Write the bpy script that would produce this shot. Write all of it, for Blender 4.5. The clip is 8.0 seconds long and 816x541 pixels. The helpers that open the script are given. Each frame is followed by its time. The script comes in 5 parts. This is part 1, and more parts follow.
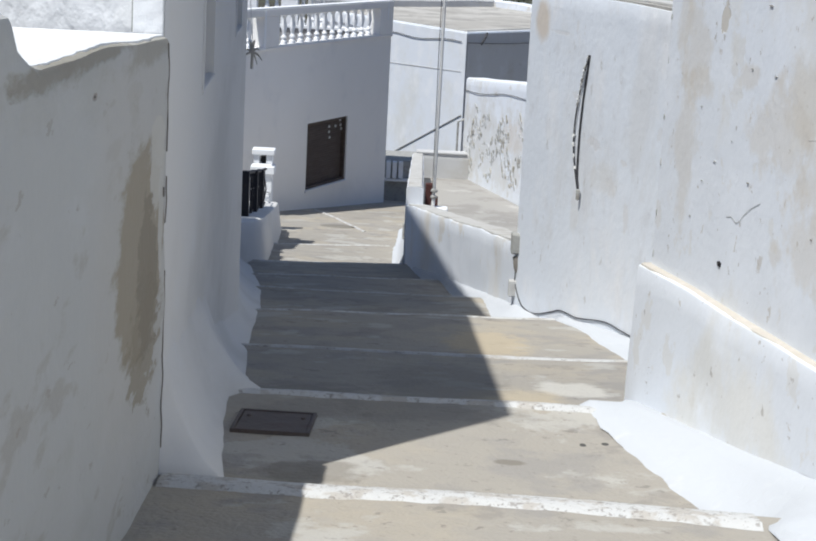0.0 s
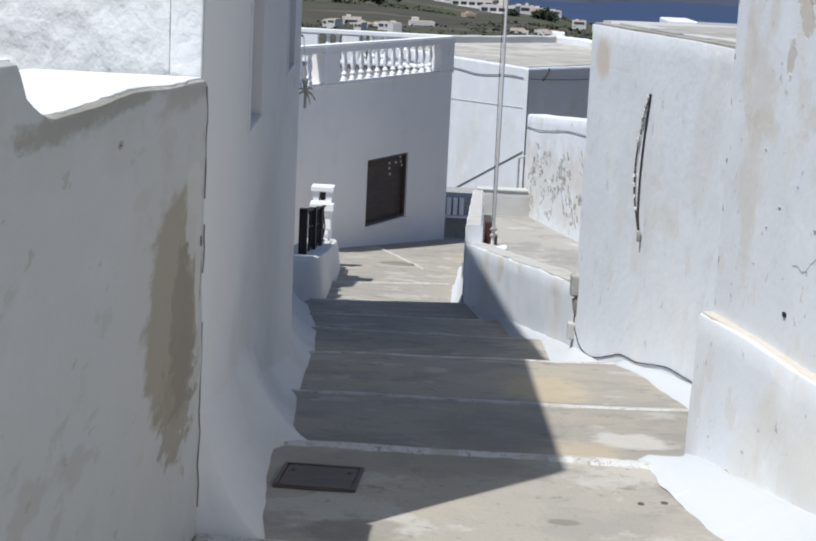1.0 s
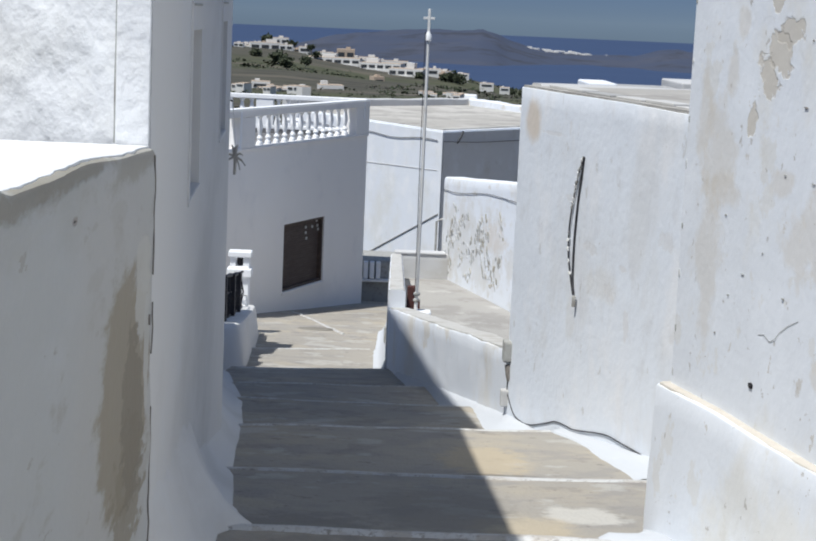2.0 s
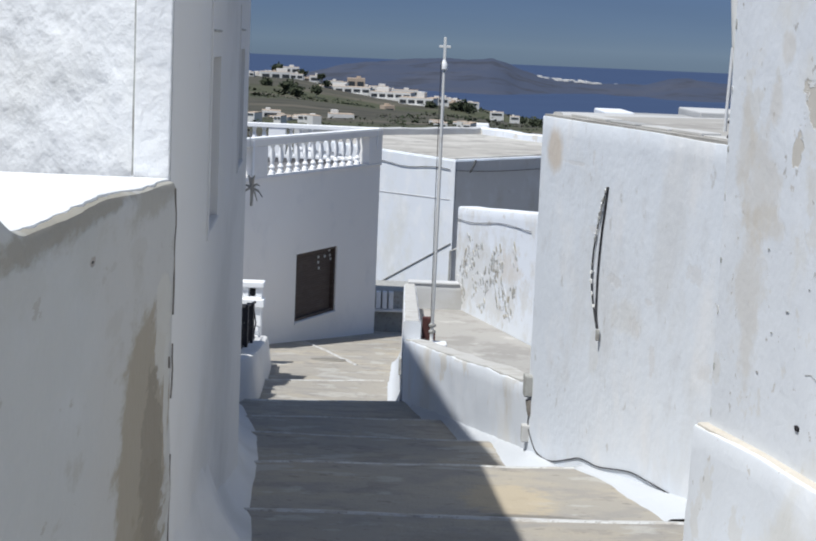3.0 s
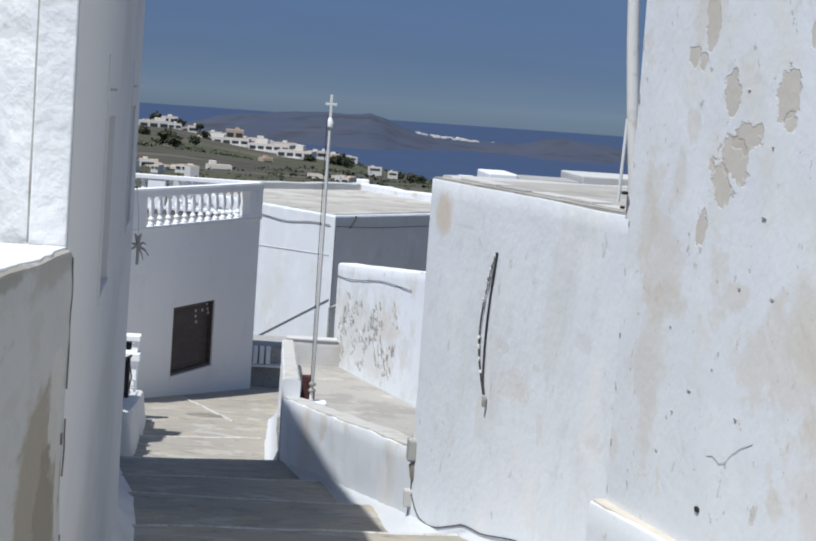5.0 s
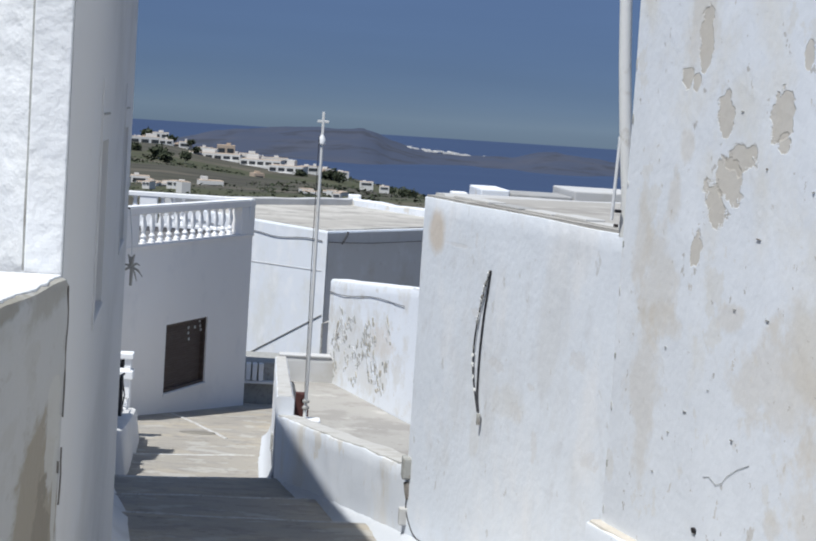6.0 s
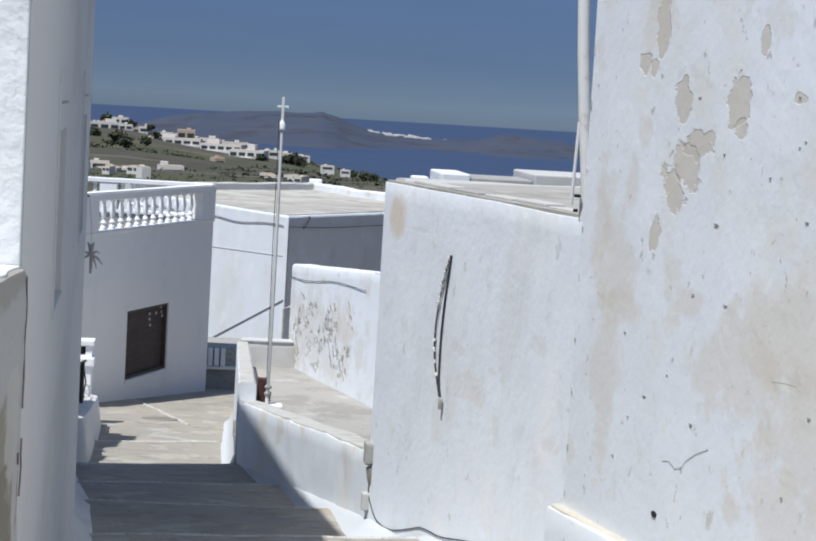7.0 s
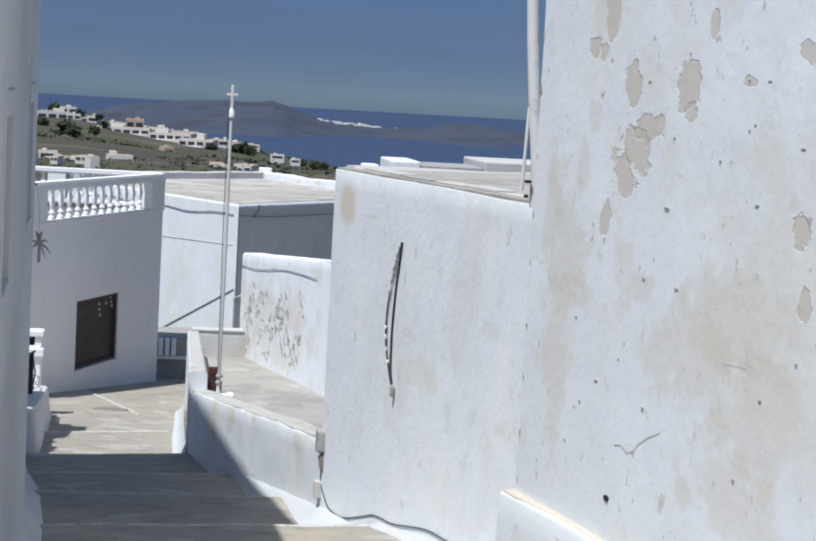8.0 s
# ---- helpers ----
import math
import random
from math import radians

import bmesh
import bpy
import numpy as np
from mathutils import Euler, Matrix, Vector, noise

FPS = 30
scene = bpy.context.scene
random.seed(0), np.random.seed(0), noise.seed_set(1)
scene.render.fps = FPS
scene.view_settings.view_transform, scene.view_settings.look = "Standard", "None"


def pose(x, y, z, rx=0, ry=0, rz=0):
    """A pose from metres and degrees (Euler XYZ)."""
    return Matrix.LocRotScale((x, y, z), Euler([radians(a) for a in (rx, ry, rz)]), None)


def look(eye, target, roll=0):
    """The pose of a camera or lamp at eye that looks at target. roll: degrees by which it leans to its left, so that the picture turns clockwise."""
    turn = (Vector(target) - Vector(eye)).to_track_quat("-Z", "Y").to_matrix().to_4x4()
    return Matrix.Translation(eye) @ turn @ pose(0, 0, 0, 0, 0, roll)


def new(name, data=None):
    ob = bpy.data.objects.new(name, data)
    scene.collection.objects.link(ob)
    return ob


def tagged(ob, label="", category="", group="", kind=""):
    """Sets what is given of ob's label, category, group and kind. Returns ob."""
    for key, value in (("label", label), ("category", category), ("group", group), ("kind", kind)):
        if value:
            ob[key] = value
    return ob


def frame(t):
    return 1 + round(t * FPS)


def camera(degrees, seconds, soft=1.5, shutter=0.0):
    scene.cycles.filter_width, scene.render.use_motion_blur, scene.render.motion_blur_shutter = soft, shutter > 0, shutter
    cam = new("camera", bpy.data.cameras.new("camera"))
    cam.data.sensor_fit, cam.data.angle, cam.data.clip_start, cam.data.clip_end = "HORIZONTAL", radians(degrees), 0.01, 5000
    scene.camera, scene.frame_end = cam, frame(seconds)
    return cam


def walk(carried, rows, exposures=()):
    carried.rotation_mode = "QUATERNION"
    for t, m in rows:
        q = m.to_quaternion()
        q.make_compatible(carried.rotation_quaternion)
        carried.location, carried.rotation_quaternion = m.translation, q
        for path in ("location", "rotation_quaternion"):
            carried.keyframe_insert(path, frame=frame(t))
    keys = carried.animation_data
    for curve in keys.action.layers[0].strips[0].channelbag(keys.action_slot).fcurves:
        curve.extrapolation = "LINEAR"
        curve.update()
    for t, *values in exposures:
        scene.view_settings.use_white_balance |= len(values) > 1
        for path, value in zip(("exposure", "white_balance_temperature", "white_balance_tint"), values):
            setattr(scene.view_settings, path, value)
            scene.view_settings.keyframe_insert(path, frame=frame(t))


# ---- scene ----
cam = camera(26.6, 8.0, soft=2.0)
PATH = [
    (0, (0.306, -1.506, 1.741), (0.328, 0.452, 1.336), 2.9),
    (0.5, (0.337, -1.4, 1.749), (0.324, 0.563, 1.362), 3.9),
    (1, (0.344, -1.278, 1.746), (0.292, 0.687, 1.377), 2.7),
    (1.5, (0.274, -1.166, 1.74), (0.327, 0.806, 1.412), 2.5),
    (3, (0.153, -0.78, 1.719), (0.188, 1.203, 1.458), 2.4),
    (3.5, (0.128, -0.741, 1.733), (0.191, 1.242, 1.485), 2.4),
    (4, (0.11, -0.705, 1.738), (0.23, 1.281, 1.536), 2.3),
    (5.5, (0.074, -0.645, 1.767), (0.26, 1.338, 1.582), 4.4),
    (6, (0.072, -0.648, 1.779), (0.256, 1.336, 1.605), 3.7),
    (6.5, (0.077, -0.637, 1.784), (0.252, 1.348, 1.61), 3.2),
    (7, (0.076, -0.655, 1.79), (0.305, 1.323, 1.6), 3.4),
    (7.5, (0.093, -0.584, 1.784), (0.326, 1.388, 1.543), 3.2),
    (8, (0.078, -0.638, 1.78), (0.364, 1.331, 1.58), 3.2),
]
walk(cam, [(t, look(eye, target, roll)) for t, eye, target, roll in PATH], [(0, 0.25, 6500, 9), (1.5, 0.27, 6500, 9), (3.5, 0.29, 6450, 9), (8, 0.31, 6450, 9)])

# ---- light ----
SUN = Vector((-0.342, -0.37, 1.0)).normalized()
world = bpy.data.worlds.new("sky")
scene.world = world
world.use_nodes = True
wn = world.node_tree.nodes
sky = wn.new("ShaderNodeTexSky")
sky.sky_type = "NISHITA"
sky.sun_disc = False
sky.sun_elevation = math.asin(SUN.z)
sky.sun_rotation = math.atan2(SUN.x, SUN.y)
sky.altitude = 9000
sky.air_density, sky.dust_density, sky.ozone_density = 0.7, 0.0, 5.0
tint = wn.new("ShaderNodeMix")
tint.data_type, tint.blend_type = "RGBA", "MULTIPLY"
tint.inputs[0].default_value = 1.0
tint.inputs[7].default_value = (1.05, 0.87, 0.73, 1)
warm = wn.new("ShaderNodeMix")
warm.data_type, warm.blend_type = "RGBA", "MIX"
warm.inputs[6].default_value, warm.inputs[7].default_value = (1.10, 0.885, 0.735, 1), (1.36, 0.96, 0.62, 1)
world.node_tree.links.new(warm.outputs[2], tint.inputs[7])
world.node_tree.links.new(sky.outputs[0], tint.inputs[6])
way = wn.new("ShaderNodeTexCoord")
parts = wn.new("ShaderNodeSeparateXYZ")
rise = wn.new("ShaderNodeMapRange")
rise.interpolation_type = "SMOOTHSTEP"
rise.inputs[1].default_value, rise.inputs[2].default_value = -0.05, 0.6
rise.inputs[3].default_value, rise.inputs[4].default_value = 0.225, 3.0
haze = wn.new("ShaderNodeVectorMath")
haze.operation = "SCALE"
world.node_tree.links.new(way.outputs["Generated"], parts.inputs[0])
world.node_tree.links.new(parts.outputs["Z"], rise.inputs[0])
world.node_tree.links.new(parts.outputs["Z"], warm.inputs[0])
world.node_tree.links.new(tint.outputs[2], haze.inputs[0])
world.node_tree.links.new(rise.outputs[0], haze.inputs["Scale"])
streak = wn.new("ShaderNodeTexNoise")  # thin cirrus
streak.inputs["Scale"].default_value, streak.inputs["Detail"].default_value = 2.2, 5
flat = wn.new("ShaderNodeMapping")
flat.inputs["Scale"].default_value, flat.inputs["Rotation"].default_value = (1.0, 1.0, 9.0), (0, 0.06, 0)
veil = wn.new("ShaderNodeMapRange")
veil.inputs[1].default_value, veil.inputs[2].default_value, veil.inputs[3].default_value, veil.inputs[4].default_value = 0.3, 0.7, 0.93, 1.09
thin = wn.new("ShaderNodeVectorMath")
thin.operation = "SCALE"
world.node_tree.links.new(way.outputs["Generated"], flat.inputs[0])
world.node_tree.links.new(flat.outputs[0], streak.inputs["Vector"])
world.node_tree.links.new(streak.outputs[0], veil.inputs[0])
world.node_tree.links.new(haze.outputs[0], thin.inputs[0])
world.node_tree.links.new(veil.outputs[0], thin.inputs["Scale"])
world.node_tree.links.new(thin.outputs[0], wn["Background"].inputs[0])
wn["Background"].inputs[1].default_value = 0.15
sun = new("sun", bpy.data.lights.new("sun", "SUN"))
sun.data.energy, sun.data.angle, sun.data.color = 3.9, radians(0.6), (0.99, 0.98, 0.955)
sun.matrix_world = look((0, 0, 60), Vector((0, 0, 60)) - SUN)



# ---- materials ----
def mat(name, base, rough=0.9, tones=(), scale=4.0, bump=0.2, grain=60.0, metal=0.0, spec=0.3, islands=0.0, stretch=(1, 1, 1), objects=0.0):
    """A weathered surface: base colour, patches of other tones at two scales, fine relief."""
    m = bpy.data.materials.new(name)
    m.use_nodes = True
    n, link = m.node_tree.nodes, m.node_tree.links.new
    b = n["Principled BSDF"]
    b.inputs["Roughness"].default_value = rough
    b.inputs["Metallic"].default_value = metal
    b.inputs["Specular IOR Level"].default_value = spec
    tc = n.new("ShaderNodeTexCoord")
    mp = n.new("ShaderNodeMapping")
    mp.inputs["Scale"].default_value = stretch
    link(tc.outputs["Object"], mp.inputs[0])
    colour = n.new("ShaderNodeRGB").outputs[0]
    colour.default_value = (*base, 1)
    for k, (tone, low, high, size, amount) in enumerate(tones):
        t = n.new("ShaderNodeTexNoise")
        t.inputs["Scale"].default_value = scale * size
        t.inputs["Detail"].default_value = 6
        t.inputs["Roughness"].default_value = 0.62
        off = n.new("ShaderNodeVectorMath")
        off.inputs[1].default_value = (7.3 * k + 1.7, 3.1 * k, 5.9 * k)
        link(mp.outputs[0], off.inputs[0])
        link(off.outputs[0], t.inputs["Vector"])
        r = n.new("ShaderNodeMapRange")
        r.interpolation_type = "SMOOTHSTEP"
        r.inputs[1].default_value, r.inputs[2].default_value = low, high
        r.inputs[4].default_value = amount
        link(t.outputs[0], r.inputs[0])
        mix = n.new("ShaderNodeMix")
        mix.data_type = "RGBA"
        mix.inputs[7].default_value = (*tone, 1)
        link(r.outputs[0], mix.inputs[0])
        link(colour, mix.inputs[6])
        colour = mix.outputs[2]
    if islands or objects:
        info = n.new("ShaderNodeNewGeometry").outputs["Random Per Island"] if islands else n.new("ShaderNodeObjectInfo").outputs["Random"]
        hsv = n.new("ShaderNodeHueSaturation")
        r = n.new("ShaderNodeMapRange")
        amount = islands or objects
        r.inputs[3].default_value, r.inputs[4].default_value = 1 - amount, 1 + amount
        link(info, r.inputs[0])
        link(r.outputs[0], hsv.inputs["Value"])
        link(colour, hsv.inputs["Color"])
        colour = hsv.outputs[0]
    link(colour, b.inputs["Base Color"])
    g = n.new("ShaderNodeTexNoise")
    g.inputs["Scale"].default_value = grain
    g.inputs["Detail"].default_value = 5
    link(tc.outputs["Object"], g.inputs["Vector"])
    g2 = n.new("ShaderNodeTexNoise")
    g2.inputs["Scale"].default_value = grain / 7
    g2.inputs["Detail"].default_value = 3
    link(tc.outputs["Object"], g2.inputs["Vector"])
    add = n.new("ShaderNodeMath")
    add.operation = "MULTIPLY_ADD"
    add.inputs[1].default_value = 2.0
    link(g2.outputs[0], add.inputs[0])
    link(g.outputs[0], add.inputs[2])
    bp = n.new("ShaderNodeBump")
    bp.inputs["Strength"].default_value = bump
    bp.inputs["Distance"].default_value = 0.01
    link(add.outputs[0], bp.inputs["Height"])
    link(bp.outputs[0], b.inputs["Normal"])
    return m


def stain(m, centre, radii, tone, amount=0.9, ragged=0.5, size=6.0, edge=0.12, lean=0.0, relief=0.0, drawn=(1, 1, 1)):
    """Adds one stain of a given place, size and lean, with a ragged edge, to a surface; relief sinks it like fallen plaster."""
    n, link = m.node_tree.nodes, m.node_tree.links.new
    b = n["Principled BSDF"]
    old = b.inputs["Base Color"].links[0].from_socket
    tc = n.new("ShaderNodeTexCoord")
    local = n.new("ShaderNodeMapping")
    local.vector_type = "TEXTURE"
    local.inputs["Location"].default_value = centre
    local.inputs["Rotation"].default_value = (radians(lean), 0, 0)
    local.inputs["Scale"].default_value = radii
    far = n.new("ShaderNodeVectorMath")
    far.operation = "LENGTH"
    name = "edge %g" % size
    tex = n.get(name)
    if tex is None:
        tex = n.new("ShaderNodeTexNoise")
        tex.name = name
        tex.inputs["Scale"].default_value = size
        tex.inputs["Detail"].default_value = 6
        tex.inputs["Roughness"].default_value = 0.62
        longer = n.new("ShaderNodeMapping")
        longer.inputs["Scale"].default_value = drawn
        link(tc.outputs["Object"], longer.inputs[0])
        link(longer.outputs[0], tex.inputs["Vector"])
    link(tc.outputs["Object"], local.inputs[0])
    link(local.outputs[0], far.inputs[0])
    add = n.new("ShaderNodeMath")
    add.operation = "MULTIPLY_ADD"
    add.inputs[1].default_value = 2 * ragged
    link(tex.outputs[0], add.inputs[0])
    link(far.outputs["Value"], add.inputs[2])
    r = n.new("ShaderNodeMapRange")
    r.interpolation_type = "SMOOTHSTEP"
    r.inputs[1].default_value, r.inputs[2].default_value = 1 + ragged + edge, 1 + ragged - edge
    r.inputs[4].default_value = amount
    link(add.outputs[0], r.inputs[0])
    mix = n.new("ShaderNodeMix")
    mix.data_type = "RGBA"
    mix.inputs[7].default_value = (*tone, 1)
    link(r.outputs[0], mix.inputs[0])
    link(old, mix.inputs[6])
    link(mix.outputs[2], b.inputs["Base Color"])
    if relief:
        sunk = n.new("ShaderNodeBump")
        sunk.invert = True
        sunk.inputs["Strength"].default_value = 1.0
        sunk.inputs["Distance"].default_value = relief
        link(r.outputs[0], sunk.inputs["Height"])
        link(b.inputs["Normal"].links[0].from_socket, sunk.inputs["Normal"])
        link(sunk.outputs[0], b.inputs["Normal"])


WHITE = (0.77, 0.80, 0.84)
BEIGE = (0.55, 0.51, 0.445)
M_WASH = mat("limewash", WHITE, 0.92, [((0.72, 0.72, 0.69), 0.45, 0.7, 0.35, 0.8), ((0.64, 0.66, 0.68), 0.55, 0.75, 1.2, 0.45), ((0.86, 0.87, 0.88), 0.5, 0.7, 0.6, 0.7)], 2.2, 0.14, 30)
M_WASH_OLD = mat("old_limewash", (0.74, 0.77, 0.81), 0.94, [((0.62, 0.57, 0.48), 0.57, 0.62, 0.7, 0.6), ((0.70, 0.67, 0.61), 0.5, 0.66, 0.35, 0.6), ((0.3, 0.27, 0.23), 0.7, 0.73, 5.0, 0.7), ((0.8, 0.82, 0.85), 0.5, 0.7, 1.0, 0.8), ((0.52, 0.52, 0.52), 0.6, 0.78, 2.2, 0.4)], 1.8, 0.16, 35)
M_WASH_GREY = mat("grey_limewash_and_shade", (0.52, 0.52, 0.515), 0.94, [((0.45, 0.43, 0.39), 0.5, 0.7, 0.5, 0.7), ((0.58, 0.59, 0.60), 0.5, 0.7, 0.9, 0.6), ((0.40, 0.38, 0.35), 0.62, 0.75, 2.0, 0.5)], 2.0, 0.15, 40)
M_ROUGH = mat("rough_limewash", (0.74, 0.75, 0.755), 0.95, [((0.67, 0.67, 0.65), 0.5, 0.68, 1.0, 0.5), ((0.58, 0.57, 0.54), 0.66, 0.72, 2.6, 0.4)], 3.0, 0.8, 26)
M_PAINT = mat("white_paint", (0.82, 0.83, 0.84), 0.75, [((0.68, 0.67, 0.64), 0.52, 0.72, 1.0, 0.5)], 3.0, 0.15, 50)
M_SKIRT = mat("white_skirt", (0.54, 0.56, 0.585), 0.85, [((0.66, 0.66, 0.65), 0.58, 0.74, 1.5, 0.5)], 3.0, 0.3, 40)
M_NOSE = mat("worn_white_paint", (0.54, 0.54, 0.53), 0.88, [((0.42, 0.39, 0.35), 0.5, 0.58, 1.6, 0.8), ((0.27, 0.25, 0.23), 0.57, 0.62, 6.0, 0.75), ((0.2, 0.18, 0.16), 0.6, 0.64, 14.0, 0.7)], 6.0, 0.7, 40)
M_TREAD = mat("worn_concrete", (0.345, 0.32, 0.28), 0.93, [((0.40, 0.355, 0.285), 0.47, 0.62, 0.4, 0.8), ((0.29, 0.275, 0.255), 0.5, 0.62, 1.1, 0.75), ((0.44, 0.425, 0.39), 0.56, 0.62, 0.8, 0.75), ((0.22, 0.205, 0.19), 0.57, 0.62, 0.9, 0.4), ((0.16, 0.15, 0.135), 0.63, 0.67, 2.4, 0.5), ((0.2, 0.18, 0.16), 0.62, 0.68, 9.0, 0.6)], 2.4, 0.5, 60)
for (x, y), (rx, ry), tone, amount in (((1.03, 5.1), (0.11, 0.13), (0.12, 0.105, 0.09), 0.9), ((1.0, 4.18), (0.012, 0.02), (0.05, 0.05, 0.05), 0.9), ((1.08, 4.2), (0.012, 0.02), (0.05, 0.05, 0.05), 0.9), ((0.73, 3.92), (0.05, 0.03), (0.2, 0.18, 0.15), 0.8), ((0.09, 3.72), (0.16, 0.12), (0.22, 0.2, 0.17), 0.7),
                                     # The patch at y 25.8 is a dark ellipse on the landing.
                                     ((1.15, 5.85), (0.16, 0.2), (0.55, 0.53, 0.48), 0.8), ((0.88, 5.5), (0.2, 0.25), (0.47, 0.40, 0.29), 0.7), ((0.56, 5.9), (0.3, 0.5), (0.26, 0.24, 0.21), 0.6), ((0.9, 8.3), (0.25, 0.6), (0.47, 0.39, 0.27), 0.7), ((0.0, 5.2), (0.35, 0.45), (0.24, 0.225, 0.2), 0.7), ((-0.42, 25.8), (0.22, 0.5), (0.2, 0.18, 0.15), 0.8), ((0.3, 4.5), (0.5, 0.16), (0.25, 0.235, 0.21), 0.6), ((1.0, 7.6), (0.3, 0.1), (0.16, 0.145, 0.125), 0.7)):
    stain(M_TREAD, (x, y, -0.1), (rx, ry, 3.0), tone, amount, 0.8, 9.0, 0.25)
M_TERRACE = mat("terrace_screed", (0.37, 0.355, 0.33), 0.92, [((0.29, 0.275, 0.255), 0.48, 0.58, 0.6, 0.8), ((0.50, 0.485, 0.455), 0.55, 0.66, 1.2, 0.7), ((0.22, 0.2, 0.18), 0.62, 0.68, 3.0, 0.5)], 1.6, 0.3, 60)
M_RENDER = mat("grey_render", (0.81, 0.79, 0.76), 0.9, [((0.83, 0.82, 0.80), 0.45, 0.7, 0.3, 0.5), ((0.64, 0.64, 0.64), 0.5, 0.75, 0.8, 0.4)], 1.5, 0.12, 60)
M_PATCH = mat("bare_plaster", BEIGE, 0.95, [((0.50, 0.45, 0.37), 0.5, 0.7, 1.0, 0.7), ((0.66, 0.62, 0.56), 0.5, 0.7, 2.0, 0.5)], 5.0, 0.5, 50)
M_MUD = mat("damp_plaster", (0.40, 0.37, 0.31), 0.95, [((0.52, 0.49, 0.43), 0.48, 0.66, 0.8, 0.8), ((0.30, 0.26, 0.2), 0.55, 0.7, 1.8, 0.6)], 7.0, 0.7, 45)
M_CHIP = mat("dark_chip", (0.22, 0.2, 0.18), 0.95, [((0.35, 0.32, 0.28), 0.5, 0.7, 1.0, 0.7)], 20.0, 0.5, 60)
M_STEEL = mat("dark_steel", (0.15, 0.125, 0.11), 0.6, [((0.14, 0.10, 0.08), 0.5, 0.7, 1.0, 0.7)], 12.0, 0.3, 90, 0.5)
M_IRON = mat("black_iron", (0.03, 0.03, 0.035), 0.55, [((0.07, 0.05, 0.04), 0.55, 0.7, 1.0, 0.6)], 14.0, 0.2, 80, 0.4)
M_RUBBER = mat("black_cable", (0.035, 0.035, 0.04), 0.6, [((0.09, 0.09, 0.09), 0.5, 0.7, 1.0, 0.5)], 20.0, 0.1, 80)
M_POLE = mat("painted_pole", (0.74, 0.74, 0.72), 0.5, [((0.5, 0.46, 0.40), 0.56, 0.7, 1.0, 0.6)], 9.0, 0.1, 60)
M_WOOD = mat("brown_shutter", (0.075, 0.055, 0.045), 0.6, [((0.11, 0.085, 0.07), 0.45, 0.7, 0.6, 0.7)], 6.0, 0.3, 50, stretch=(1, 1, 6))
M_RED = mat("red_brown_paint", (0.085, 0.035, 0.03), 0.75, [((0.15, 0.075, 0.06), 0.5, 0.7, 1.0, 0.6)], 10.0, 0.3, 50)
M_BOX = mat("weathered_grey_and_shade", (0.36, 0.36, 0.34), 0.8, [((0.22, 0.2, 0.18), 0.5, 0.68, 1.0, 0.7)], 14.0, 0.4, 60)
M_ROOF = mat("roof_screed", (0.40, 0.38, 0.345), 0.92, [((0.52, 0.50, 0.46), 0.48, 0.6, 0.5, 0.8), ((0.30, 0.285, 0.26), 0.52, 0.62, 1.3, 0.7), ((0.24, 0.22, 0.2), 0.6, 0.66, 3.0, 0.5)], 0.8, 0.2, 30)
# Dark colour that puts shade behind the gaps between the balusters.
M_GAP_DARK = mat("dark_gap_shade", (0.14, 0.14, 0.145), 0.9, [((0.2, 0.195, 0.19), 0.45, 0.65, 0.6, 0.8), ((0.09, 0.09, 0.09), 0.55, 0.7, 2.0, 0.6)], 1.5, 0.3, 40)
M_CEMENT_SHADE = mat("grey_cement_and_shade", (0.36, 0.36, 0.355), 0.93, [((0.29, 0.285, 0.275), 0.5, 0.66, 0.8, 0.7), ((0.44, 0.435, 0.42), 0.55, 0.68, 1.6, 0.6)], 1.6, 0.3, 30)
M_DISC = mat("dark_disc", (0.2, 0.185, 0.16), 0.93, [((0.26, 0.24, 0.2), 0.45, 0.62, 0.6, 0.7)], 3.0, 0.3, 60)
M_TOP = mat("worn_plaster_top", (0.50, 0.49, 0.465), 0.93, [((0.41, 0.39, 0.35), 0.5, 0.62, 1.0, 0.7), ((0.58, 0.575, 0.56), 0.5, 0.66, 2.2, 0.7), ((0.3, 0.28, 0.25), 0.62, 0.68, 5.0, 0.5)], 3.0, 0.4, 40)
M_DRY = mat("dried_plant", (0.48, 0.45, 0.40), 0.9, [((0.44, 0.40, 0.33), 0.5, 0.7, 1.0, 0.6)], 30.0, 0.2, 60)
M_LAND = mat("scrub_land", (0.07, 0.066, 0.049), 0.95, [((0.065, 0.07, 0.036), 0.42, 0.58, 0.5, 0.9), ((0.12, 0.105, 0.08), 0.5, 0.62, 1.1, 0.8), ((0.04, 0.038, 0.03), 0.52, 0.64, 4.0, 0.85)], 0.012, 0.0, 0.5, stretch=(1, 2.2, 1))
# Rock colour is tinted blue to carry the islands' distance haze.
M_HAZE_ROCK = mat("hazy_island_rock", (0.047, 0.059, 0.093), 0.95, [((0.06, 0.067, 0.092), 0.45, 0.62, 1.0, 0.8), ((0.035, 0.04, 0.055), 0.5, 0.62, 2.0, 0.8)], 0.008, 0.0, 0.3, stretch=(1, 1, 3))
M_SEA = mat("sea_water", (0.033, 0.055, 0.113), 0.55, [((0.039, 0.065, 0.125), 0.45, 0.65, 1.0, 0.6)], 0.004, 0.0, 0.6, stretch=(1, 4, 1), spec=0.25)
